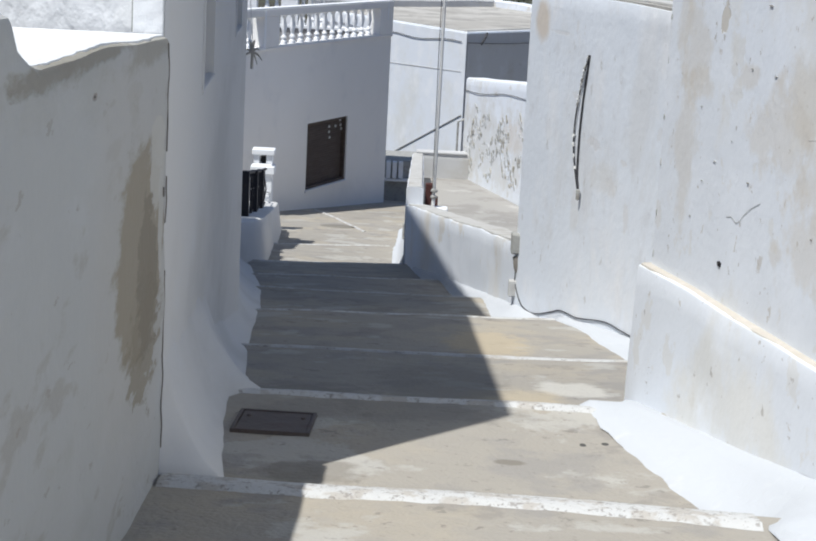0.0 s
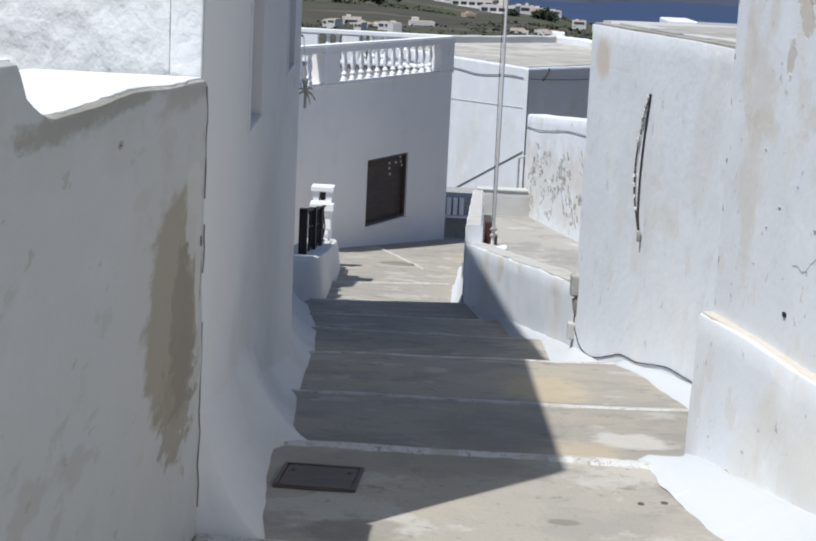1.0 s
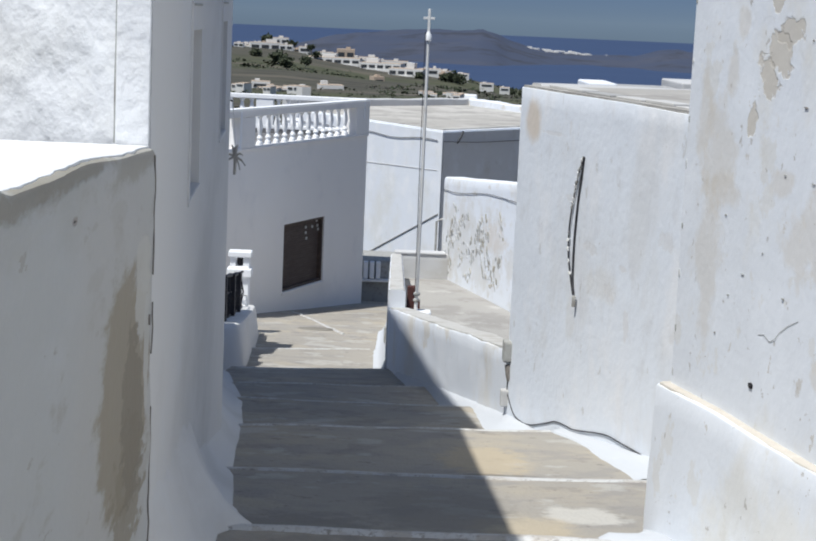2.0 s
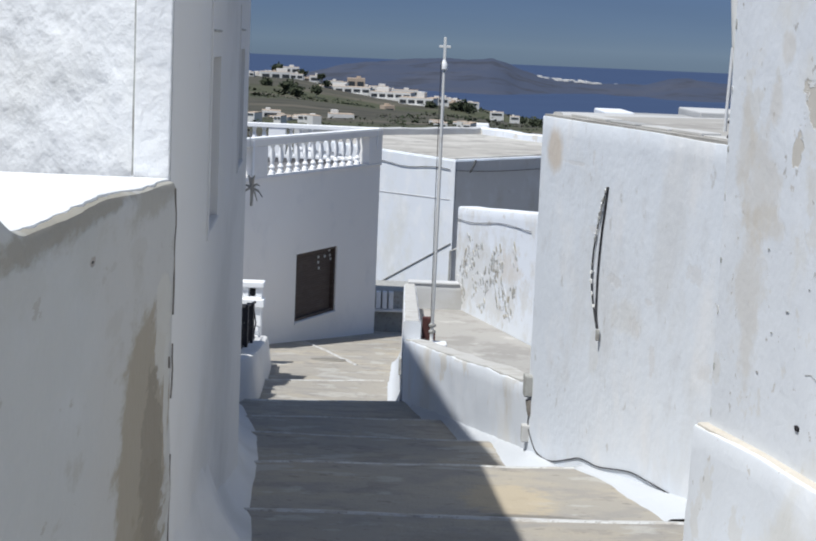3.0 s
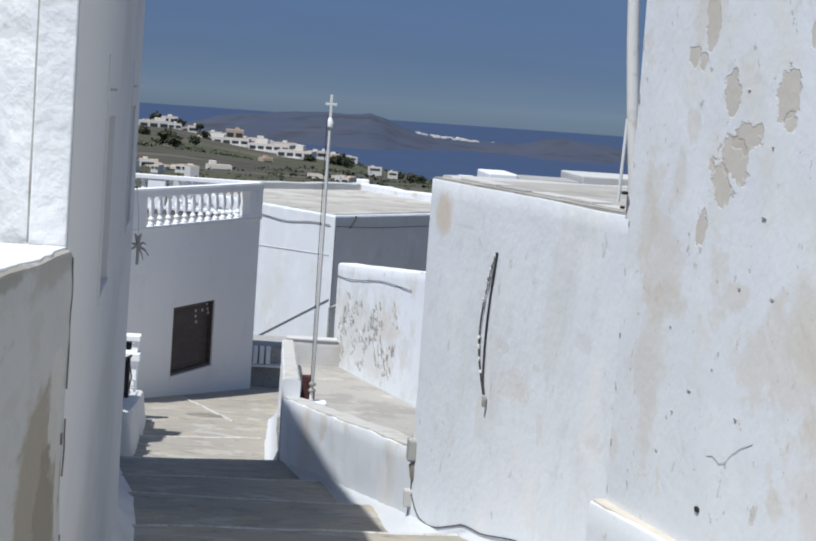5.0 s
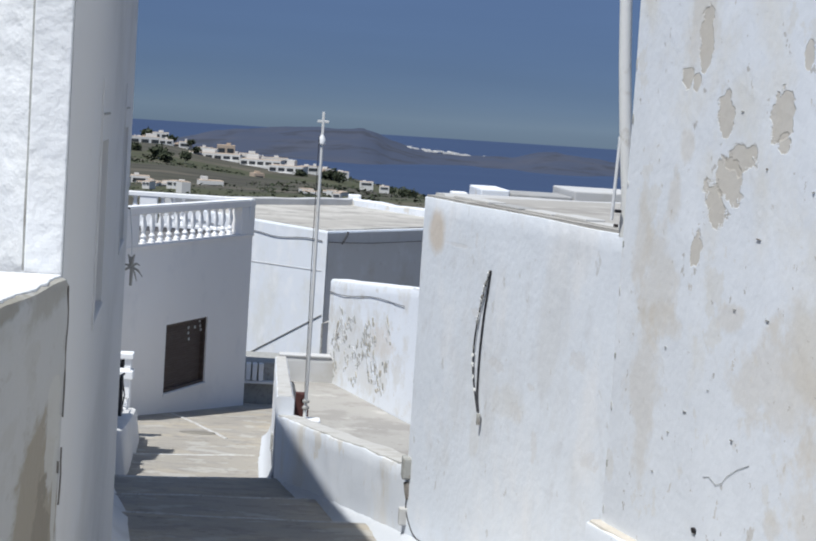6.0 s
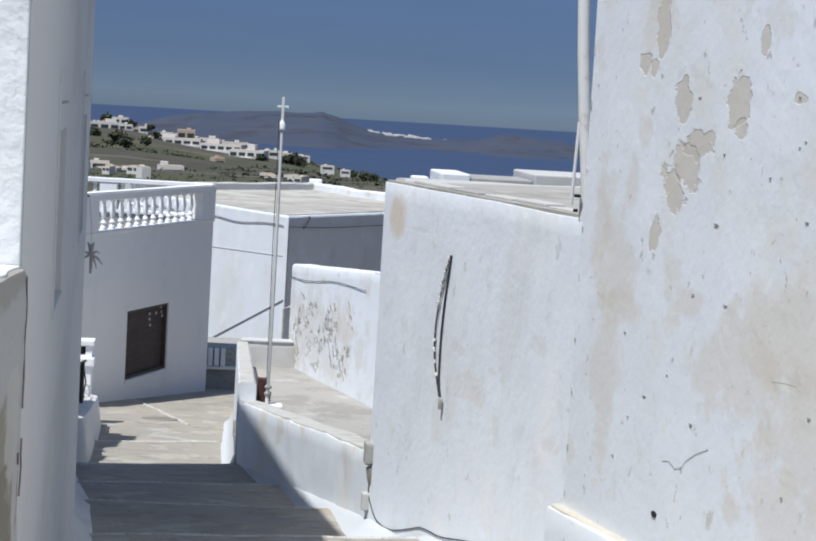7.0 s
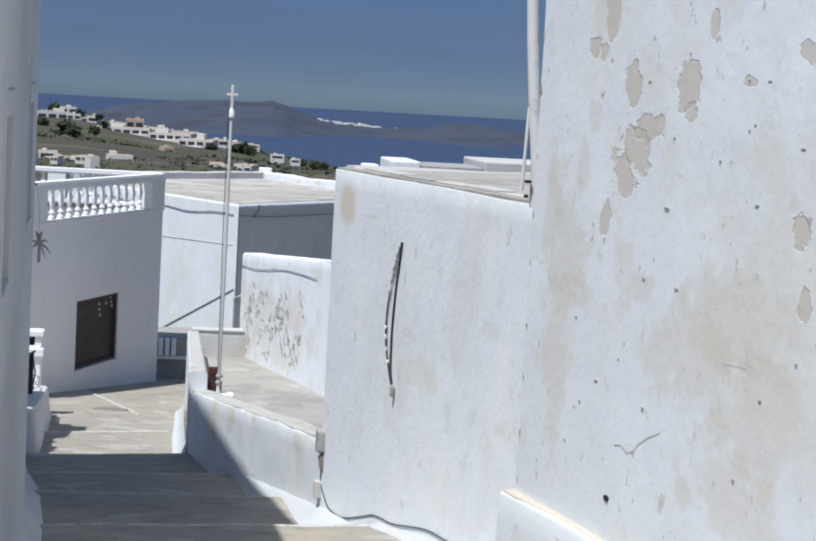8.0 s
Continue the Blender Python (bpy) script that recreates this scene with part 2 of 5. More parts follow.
M_FAR = mat("far_white_wall", (0.65, 0.64, 0.61), 0.9, [((0.6, 0.57, 0.52), 0.5, 0.7, 1.0, 0.5)], 0.2, 0.0, 2.0)
M_FARTAN = mat("far_tan_wall", (0.45, 0.36, 0.28), 0.9, [((0.36, 0.28, 0.22), 0.5, 0.7, 1.0, 0.5)], 0.2, 0.0, 2.0)
M_GLASS = mat("far_window", (0.05, 0.055, 0.06), 0.3, [], 1.0, 0.0, 2.0)
M_LEAF = mat("dark_foliage", (0.035, 0.045, 0.025), 0.85, [((0.06, 0.065, 0.035), 0.5, 0.7, 1.0, 0.7)], 0.3, 0.0, 2.0, islands=0.25)


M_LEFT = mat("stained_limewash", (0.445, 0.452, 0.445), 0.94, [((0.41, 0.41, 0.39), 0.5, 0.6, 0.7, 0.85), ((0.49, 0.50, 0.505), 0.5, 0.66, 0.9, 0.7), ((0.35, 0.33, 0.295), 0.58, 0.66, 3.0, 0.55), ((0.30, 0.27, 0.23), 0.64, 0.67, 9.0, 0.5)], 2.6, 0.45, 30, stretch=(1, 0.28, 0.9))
for centre, radii, tone, amount, ragged, size, edge in (
        ((-0.33, 2.75, 0.95), (1, 0.62, 0.62), (0.45, 0.44, 0.42), 0.6, 0.35, 5.0, 0.3),
        ((-0.33, 2.83, 0.86), (1, 0.40, 0.30), (0.30, 0.265, 0.205), 0.9, 0.7, 11.0, 0.14),
        ((-0.33, 2.9, 0.6), (1, 0.25, 0.15), (0.27, 0.24, 0.185), 0.8, 1.4, 24.0, 0.15),
        ((-0.33, 2.95, 0.78), (1, 0.16, 0.2), (0.23, 0.205, 0.165), 0.75, 1.6, 26.0, 0.15),
        ((-0.33, 3.12, 1.06), (1, 0.13, 0.13), (0.50, 0.49, 0.455), 0.85, 0.9, 10.0, 0.08), ((-0.33, 3.2, 0.9), (1, 0.05, 0.16), (0.50, 0.495, 0.47), 0.85, 0.8, 14.0, 0.08),
        ((-0.33, 2.1, 1.425), (0.1, 0.75, 0.03), (0.27, 0.25, 0.205), 0.8, 1.3, 16.0, 0.3),
        ((-0.33, 2.95, 1.37), (0.1, 0.4, 0.04), (0.33, 0.31, 0.265), 0.75, 1.4, 16.0, 0.35),
        ((-0.33, 2.13, 1.33), (1, 0.03, 0.008), (0.27, 0.24, 0.21), 0.7, 0.8, 40.0, 0.2)):
    stain(M_LEFT, centre, radii, tone, amount, ragged, size, edge, 0, 0.002, (1, 0.3, 1))
M_RIGHT = mat("flaking_limewash", (0.74, 0.77, 0.81), 0.94, [((0.71, 0.69, 0.63), 0.5, 0.62, 0.45, 0.6), ((0.80, 0.83, 0.87), 0.5, 0.7, 1.0, 0.7), ((0.66, 0.64, 0.59), 0.6, 0.64, 1.6, 0.45), ((0.36, 0.33, 0.29), 0.655, 0.675, 7.0, 0.6), ((0.50, 0.46, 0.40), 0.66, 0.68, 3.2, 0.6)], 2.4, 0.2, 30)
SHARP = [(4.357, 1.849, 0.055, 0.07, 0), (3.98, 1.85, 0.072, 0.066, 0), (3.955, 1.772, 0.04, 0.034, 0), (4.225, 1.73, 0.125, 0.04, 0), (4.31, 1.665, 0.10, 0.07, 35), (4.40, 1.585, 0.085, 0.055, 25), (4.504, 1.443, 0.038, 0.058, 0), (3.33, 1.93, 0.045, 0.03, 25),
         (4.668, 1.968, 0.036, 0.036, 15), (4.59, 1.95, 0.034, 0.03, -20), (3.85, 2.02, 0.028, 0.036, 20), (3.317, 1.505, 0.04, 0.04, 0), (3.626, 1.867, 0.03, 0.013, 0), (3.273, 1.335, 0.03, 0.05, 0), (4.55, 2.08, 0.05, 0.11, 0)]
SOFT = [(4.79, 1.30, 0.14, 0.15, 0), (4.95, 1.42, 0.07, 0.12, 0), (4.70, 1.19, 0.10, 0.06, 0), (4.85, 0.95, 0.12, 0.22, 0), (3.90, 1.12, 0.24, 0.12, 0), (3.6, 1.25, 0.24, 0.12, 0), (4.21, 1.265, 0.07, 0.036, 0), (4.63, 1.757, 0.04, 0.04, 0), (4.71, 1.574, 0.04, 0.07, 0), (3.45, 1.0, 0.2, 0.16, 0), (4.6, 2.12, 0.11, 0.12, 0), (3.55, 0.8, 0.2, 0.12, 0), (3.833, 0.751, 0.06, 0.03, 0)]
for y, z, ry, rz, lean in SOFT:
    stain(M_RIGHT, (1.45, y, z), (1, ry * 1.1, rz * 1.1), (0.63, 0.585, 0.515), 0.46, 1.4, 8.0, 0.35, lean)
for y, z, ry, rz, lean in SHARP:
    stain(M_RIGHT, (1.45, y, z), (1, ry, rz), (0.57, 0.53, 0.465), 0.85, 1.3, 17.0, 0.08, lean, 0.0025, (1, 0.6, 1))
# Limewash with a darkened base, putting the alley walls' shade into the colour.
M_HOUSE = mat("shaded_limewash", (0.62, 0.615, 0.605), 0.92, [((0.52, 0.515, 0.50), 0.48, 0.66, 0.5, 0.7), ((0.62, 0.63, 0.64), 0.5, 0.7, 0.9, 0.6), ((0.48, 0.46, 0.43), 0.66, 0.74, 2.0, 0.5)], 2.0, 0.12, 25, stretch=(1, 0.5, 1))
M_PEEL = mat("peeling_limewash", (0.76, 0.79, 0.83), 0.94, [((0.66, 0.65, 0.62), 0.5, 0.62, 0.7, 0.7), ((0.55, 0.52, 0.47), 0.62, 0.66, 2.0, 0.6)], 1.8, 0.3, 20)
stain(M_PEEL, (2.0, 28.6, -2.1), (1.2, 1.6, 0.6), (0.63, 0.62, 0.59), 0.6, 2.4, 3.0, 0.5)
stain(M_PEEL, (2.3, 27.3, -1.9), (1.2, 0.5, 0.25), (0.66, 0.60, 0.53), 0.5, 1.8, 6.0, 0.4)
M_SIDE = mat("house_limewash", (0.75, 0.79, 0.845), 0.92, [((0.68, 0.69, 0.70), 0.48, 0.62, 0.5, 0.6), ((0.63, 0.645, 0.67), 0.55, 0.68, 1.8, 0.45), ((0.83, 0.84, 0.86), 0.5, 0.68, 0.7, 0.7), ((0.50, 0.49, 0.47), 0.64, 0.69, 4.0, 0.5)], 2.2, 0.3, 20, stretch=(1, 1, 0.7))
stain(M_SIDE, (1.30, 10.7, 1.06), (0.3, 0.15, 0.14), (0.64, 0.51, 0.36), 0.6, 0.4, 7.0, 0.35)
stain(M_SIDE, (1.6, 9.3, 0.15), (0.3, 0.25, 0.10), (0.66, 0.65, 0.62), 0.4, 0.9, 7.0, 0.3)
stain(M_SIDE, (1.5, 9.8, -0.15), (0.3, 0.08, 0.14), (0.68, 0.67, 0.64), 0.4, 0.9, 9.0, 0.3)


for y, z, ry, rz in ((9.9, 0.62, 0.10, 0.02), (9.55, 0.35, 0.14, 0.03), (9.2, 0.13, 0.08, 0.05), (9.0, 0.3, 0.05, 0.02), (8.9, -0.02, 0.04, 0.1), (8.4, 0.55, 0.09, 0.05), (10.3, 1.0, 0.2, 0.012), (9.98, 1.05, 0.02, 0.05), (8.2, 0.05, 0.1, 0.05)):
    stain(M_SIDE, (1.5, y, z), (1, ry, rz), (0.66, 0.645, 0.63), 0.4, 1.6, 14.0, 0.3, 0, 0.001)


# ---- mesh helpers ----
def mesh(name, verts, faces, material, smooth=False):
    me = bpy.data.meshes.new(name)
    me.from_pydata([tuple(v) for v in verts], [], faces)
    me.materials.append(material)
    bm = bmesh.new()
    bm.from_mesh(me)
    bmesh.ops.recalc_face_normals(bm, faces=bm.faces)
    bm.to_mesh(me)
    bm.free()
    if smooth:
        me.shade_smooth()
    return me


def done(bm, name, material, smooth=False):
    bmesh.ops.recalc_face_normals(bm, faces=bm.faces)
    me = bpy.data.meshes.new(name)
    bm.to_mesh(me)
    bm.free()
    me.materials.append(material)
    if smooth:
        me.shade_smooth()
    return me


def put(name, me, parent=None, label="", category="", kind="", group="", at=None):
    ob = new(name, me)
    if at is not None:
        ob.matrix_basis = at
    if parent is not None:
        ob.parent = parent
    return tagged(ob, label, category, group, kind)


def thing(name, at, label, category, group=""):
    ob = new(name)
    ob.empty_display_size = 0.1
    ob.matrix_basis = at
    return tagged(ob, label, category, group)


def cuboid(bm, lo, hi, bevel=0.0, m=None):
    vs = [bm.verts.new((x, y, z)) for x in (lo[0], hi[0]) for y in (lo[1], hi[1]) for z in (lo[2], hi[2])]
    fs = [bm.faces.new([vs[i] for i in q]) for q in ((0, 1, 3, 2), (4, 6, 7, 5), (0, 4, 5, 1), (2, 3, 7, 6), (0, 2, 6, 4), (1, 5, 7, 3))]
    if m is not None:
        for v in vs:
            v.co = m @ v.co
    if bevel:
        edges = list({e for f in fs for e in f.edges})
        bmesh.ops.bevel(bm, geom=edges, offset=bevel, segments=2, affect="EDGES", profile=0.5)
    return bm


def block(name, lo, hi, material, bevel=0.01, m=None):
    return done(cuboid(bmesh.new(), lo, hi, bevel, m), name, material)


def wobble(p, scale, amount):
    return amount * noise.noise(Vector(p) * scale)


def path_points(path, step):
    """Points along a broken line, about a step apart, with the direction at each."""
    out = []
    for (a, b) in zip(path, path[1:]):
        a, b = Vector(a), Vector(b)
        n = max(1, round((b - a).length / step))
        out += [a.lerp(b, k / n) for k in range(n)]
    out.append(Vector(path[-1]))
    dirs = []
    for k in range(len(out)):
        d = out[min(k + 1, len(out) - 1)] - out[max(k - 1, 0)]
        dirs.append(d.normalized())
    return out, dirs


def sweep_wall(name, path, bottom, top, thick, material, step=0.15, rise=0.15, rough=0.012, arris=0.03, batter=0.0, scale=2.5):
    """A plastered wall along a broken line; thickness goes to the right of its direction (to the left if negative)."""
    pts, dirs = path_points([Vector(p).to_2d() for p in path], step)
    tallest = max(top(p.x, p.y) - bottom(p.x, p.y) for p in pts)
    nz = max(2, round(tallest / rise))
    sign = 1 if thick > 0 else -1
    verts, rings = [], []
    for p, d in zip(pts, dirs):
        side = Vector((d.y, -d.x)) * sign
        zb, zt = bottom(p.x, p.y), top(p.x, p.y)
        zt += wobble((p.x, p.y, 3.3), 1.6, rough * 1.5)
        ring = [(-batter * (1 - k / nz), zb + (zt - arris - zb) * k / nz) for k in range(nz + 1)]
        ring += [(arris * 0.3, zt - arris * 0.3), (arris, zt), (abs(thick) - arris, zt), (abs(thick), zt - arris), (abs(thick), zb)]
        idx = []
        for o, z in ring:
            q = Vector((p.x + side.x * o, p.y + side.y * o, z))
            bumpy = wobble(q, scale, rough) + wobble(q, scale * 3.1, rough * 0.4)
            q.x += side.x * bumpy
            q.y += side.y * bumpy
            idx.append(len(verts))
            verts.append(q)
        rings.append(idx)
    n = len(rings[0])
    faces = [(a[k], b[k], b[(k + 1) % n], a[(k + 1) % n]) for a, b in zip(rings, rings[1:]) for k in range(n)]
    faces += [tuple(rings[0]), tuple(reversed(rings[-1]))]
    me = mesh(name, verts, faces, material, True)
    me.set_sharp_from_angle(angle=radians(38))
    return me


def holed_wall(name, a, b, z0, z1, holes, thick, material):
    """A straight wall from a to b with rectangular openings (u0, u1, v0, v1); thickness to the right of a-b."""
    a, b = Vector(a), Vector(b)
    d = (b - a).normalized()
    side = Vector((d.y, -d.x))
    length = (b - a).length
    us = sorted({0.0, length, *(h[0] for h in holes), *(h[1] for h in holes)})
    vs = sorted({z0, z1, *(h[2] for h in holes), *(h[3] for h in holes)})
    full = {(i, j) for i in range(len(us) - 1) for j in range(len(vs) - 1)
            if not any(h[0] - 1e-6 < us[i] < h[1] - 1e-6 and h[2] - 1e-6 < vs[j] < h[3] - 1e-6 for h in holes)}
    verts, index, faces = [], {}, []

    def at(i, j, k):
        if (i, j, k) not in index:
            index[i, j, k] = len(verts)
            p = a + d * us[i] + side * (thick * k)
            verts.append((p.x, p.y, vs[j]))
        return index[i, j, k]

    for i, j in full:
        for k in (0, 1):
            faces.append((at(i, j, k), at(i + 1, j, k), at(i + 1, j + 1, k), at(i, j + 1, k)))
        for di, dj, e in ((-1, 0, ((i, j), (i, j + 1))), (1, 0, ((i + 1, j), (i + 1, j + 1))), (0, -1, ((i, j), (i + 1, j))), (0, 1, ((i, j + 1), (i + 1, j + 1)))):
            if (i + di, j + dj) not in full:
                (p, q) = e
                faces.append((at(*p, 0), at(*q, 0), at(*q, 1), at(*p, 1)))
    return mesh(name, verts, faces, material)


def prism(name, plan, z0, z1, material, bevel=0.0):
    bm = bmesh.new()
    lo = [bm.verts.new((x, y, z0)) for x, y in plan]
    hi = [bm.verts.new((x, y, z1)) for x, y in plan]
    bm.faces.new(lo[::-1])
    bm.faces.new(hi)
    n = len(plan)
    for k in range(n):
        bm.faces.new((lo[k], lo[(k + 1) % n], hi[(k + 1) % n], hi[k]))
    if bevel:
        bmesh.ops.bevel(bm, geom=[e for e in bm.edges if e.verts[0].co.z > z1 - 1e-5 and e.verts[1].co.z > z1 - 1e-5], offset=bevel, segments=2, affect="EDGES")
    return done(bm, name, material)


def tube(name, pts, radius, material, sides=8, taper=1.0):
    verts, faces = [], []
    pts = [Vector(p) for p in pts]
    for k, p in enumerate(pts):
        d = (pts[min(k + 1, len(pts) - 1)] - pts[max(k - 1, 0)]).normalized()
        u = d.orthogonal().normalized()
        v = d.cross(u)
        r = radius * (1 + (taper - 1) * k / (len(pts) - 1))
        for s in range(sides):
            w = math.tau * s / sides
            verts.append(p + u * (r * math.cos(w)) + v * (r * math.sin(w)))
    for k in range(len(pts) - 1):
        for s in range(sides):
            a, b = k * sides + s, k * sides + (s + 1) % sides
            faces.append((a, b, b + sides, a + sides))
    faces += [tuple(range(sides)), tuple(range(len(verts) - sides, len(verts)))]
    me = mesh(name, verts, faces, material, True)
    me.set_sharp_from_angle(angle=radians(50))
    return me


def turned(name, profile, material, sides=14):
    """A body of revolution from (radius, height) pairs."""
    verts, faces = [], []
    for r, z in profile:
        verts += [(r * math.cos(math.tau * s / sides), r * math.sin(math.tau * s / sides), z) for s in range(sides)]
    for k in range(len(profile) - 1):
        for s in range(sides):
            a, b = k * sides + s, k * sides + (s + 1) % sides
            faces.append((a, b, b + sides, a + sides))
    faces += [tuple(range(sides)), tuple(range(len(verts) - sides, len(verts)))]
    me = mesh(name, verts, faces, material, True)
    me.set_sharp_from_angle(angle=radians(40))
    return me


def flake(name, a, d, out, u, z, wide, tall, material, seed, depth=0.004, lean=0.0):
    """A ragged patch lying on a wall plane: a point of the wall, its direction, its outward side, place and size."""
    rnd = random.Random(seed)
    n = 44
    ring = []
    for k in range(n):
        w = math.tau * k / n
        r = 1 + 0.5 * noise.noise(Vector((math.cos(w) * 1.5, math.sin(w) * 1.5, seed * 3.7))) + 0.3 * noise.noise(Vector((math.cos(w) * 3.5, math.sin(w) * 3.5, seed * 1.9))) + rnd.uniform(-0.07, 0.07)
        uu, zz = 0.5 * wide * r * math.cos(w), 0.5 * tall * r * math.sin(w)
        ring.append((u + uu + lean * zz, z + zz))
    a, d, out = Vector(a).to_2d(), Vector(d).to_2d().normalized(), Vector(out).to_2d().normalized()

    def p(uu, zz, o):
        q = a + d * uu + out * o
        return (q.x, q.y, zz)

    verts = [p(uu, zz, -0.02) for uu, zz in ring] + [p(uu, zz, depth) for uu, zz in ring]
    verts.append(p(u, z, depth))
    faces = [(k, (k + 1) % n, n + (k + 1) % n, n + k) for k in range(n)] + [(n + k, n + (k + 1) % n, 2 * n) for k in range(n)]
    return mesh(name, verts, faces, material)


# ---- ground, sea and distance ----
EDGES = [  # y of each step's edge at x = 0, skew, rise below it
    (-1.2, 0.0, 0.10), (1.35, -0.08, 0.11), (3.24, -0.13, 0.12), (4.75, -0.06, 0.12), (6.84, 0.03, 0.12),
    (9.62, 0.2, 0.12), (12.35, -0.1, 0.12), (14.9, 0.2, 0.12), (18.0, 0.5, 0.2), (22.45, 0.5, 0.12)]
PROFILE = [(-6, 0.9), (-1.2, 0.62), (1, 0.42), (3.0, 0.16), (4.0, 0.02), (4.75, -0.03), (7.2, -0.46), (9.7, -0.87), (14, -1.6), (18.5, -2.31), (24, -3.1), (34, -4.3), (60, -6)]


def ground_z(y):
    for (a, p), (b, q) in zip(PROFILE, PROFILE[1:]):
        if y <= b:
            return p + (q - p) * (y - a) / (b - a)
    return PROFILE[-1][1]


RIDGE = [(-3.6, -60), (-2.6, -40), (-2.1, -34), (-0.6, -24), (0.6, -22), (1.8, -17.6), (2.8, -14.5), (3.5, -12.2), (3.9, -16), (4.4, -25), (5.1, -32), (6.8, -39), (8.5, -37.5), (9.3, -30), (9.9, -28), (10.8, -31), (11.8, -35), (14, -33), (18, -28), (24, -40), (28, -60)]


CREST = [(-180, -11), (-6, -11), (-3, -12), (-0.3, -17.5), (1.9, -20), (3, -21.5), (4, -24), (5.05, -26), (5.5, -27.5), (7, -36), (10, -50), (180, -50)]


def crest_z(w):
    """Height of the near hill's crest by bearing."""
    for (a, p), (b, q) in zip(CREST, CREST[1:]):
        if w <= b:
            return p + (q - p) * (w - a) / (b - a)
    return CREST[-1][1]


def land_z(x, y):
    """Height of the open land and the islands."""
    r = math.hypot(x, y)
    w = math.degrees(math.atan2(x, y))
    bumpy = noise.fractal(Vector((x, y, 0)) * 0.006, 1.0, 2.0, 5)
    if r < 60:
        return min(-4.5, ground_z(y) - 1.0) - 0.10 * max(0, abs(x) - 3) - 1.2
    if r < 1500:
        crest = crest_z(w)
        near = -8.7 - (r - 60) * 0.017
        z = near if r < 330 else near + (crest - 2 - near) * min(1, (r - 330) / 400)
        if r > 730:
            z = crest - 2 - max(0, r - 760) * 0.12
        return max(z + bumpy * min(3.0, r * 0.004), -70)
    # islands across the water
    top = -75.0
    for (a, p), (b, q) in zip(RIDGE, RIDGE[1:]):
        if a <= w <= b:
            top = p + (q - p) * (w - a) / (b - a)
    ridge = math.exp(-((r - 2150) / (430 if r < 2150 else 330)) ** 2)
    detail = noise.fractal(Vector((x, y, 7)) * 0.011, 0.9, 2.0, 5)
    z = -62 + (top + 62) * ridge * (1 + 0.10 * detail) + 1.6 * detail * ridge
    return max(z, -75) if r < 3000 else -75


def terrain():
    angles = [-180 + 6 * k for k in range(26)] + [-24 + 0.16 * k for k in range(300)] + [24 + 6 * k for k in range(26)]
    radii = [4, 20, 45, 62]
    while radii[-1] < 4850:
        radii.append(radii[-1] * (1.03 if radii[-1] < 2700 else 1.2))
    verts = [(r * math.sin(radians(w)), r * math.cos(radians(w)), land_z(r * math.sin(radians(w)), r * math.cos(radians(w)))) for r in radii for w in angles]
    n = len(angles)
    faces = [(i * n + k, i * n + (k + 1) % n, (i + 1) * n + (k + 1) % n, (i + 1) * n + k) for i in range(len(radii) - 1) for k in range(n)]
    centre = len(verts)
    verts.append((0, 0, land_z(0, 0)))
    faces += [((k + 1) % n, k, centre) for k in range(n)]
    me = bpy.data.meshes.new("ground")
    me.from_pydata(verts, [], faces)
    me.materials.append(M_LAND)
    me.materials.append(M_HAZE_ROCK)
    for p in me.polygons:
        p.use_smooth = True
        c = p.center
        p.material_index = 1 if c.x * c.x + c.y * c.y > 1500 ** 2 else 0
    return me


put("ground", terrain(), label="green and brown hillside falling to the sea with dark islands", category="ground", kind="structure")
ring = [(4900 * math.sin(math.tau * k / 90), 4900 * math.cos(math.tau * k / 90), -45.0) for k in range(90)]
put("water", mesh("water", ring, [tuple(range(90))], M_SEA), label="deep blue calm sea reaching the horizon", category="sea", kind="structure")

stairs = put("pavement", None, label="stepped alley of worn beige concrete with white edges", category="stepped alley", kind="structure")


def edge_y(e, x):
    return e[0] + e[1] * x


def tread(a, b, x0=-2.3, x1=2.6):
    """One sloping tread from edge a to edge b, with its front face."""
    nx, ny = 22, 10
    verts, faces = [], []
    for j in range(ny + 1):
        for i in range(nx + 1):
            x = x0 + (x1 - x0) * i / nx
            ya, yb = edge_y(a, x), edge_y(b, x)
            y = ya + (yb - ya) * j / ny
            za, zb = ground_z(ya) - a[2], ground_z(yb)
            z = za + (zb - za) * j / ny
            if j == ny:
                y -= 0.012
            verts.append((x, y, z + wobble((x, y, 1), 1.7, 0.012)))
    k0 = len(verts)
    for i in range(nx + 1):
        x = x0 + (x1 - x0) * i / nx
        verts.append((x, edge_y(b, x) - 0.004, ground_z(edge_y(b, x)) - b[2] - 0.06))
    k1 = len(verts)
    for i in range(nx + 1):
        x = x0 + (x1 - x0) * i / nx
        verts.append((x, edge_y(a, x) - 0.02, ground_z(edge_y(a, x)) - a[2] - 0.25))
    for j in range(ny):
        for i in range(nx):
            q = j * (nx + 1) + i
            faces.append((q, q + 1, q + nx + 2, q + nx + 1))
    for i in range(nx):
        q = ny * (nx + 1) + i
        faces.append((q, q + 1, k0 + i + 1, k0 + i))
        faces.append((k0 + i, k0 + i + 1, k1 + i + 1, k1 + i))
        faces.append((k1 + i, k1 + i + 1, i + 1, i))
    me = mesh("step", verts, faces, M_TREAD, True)
    me.set_sharp_from_angle(angle=radians(40))
    return me


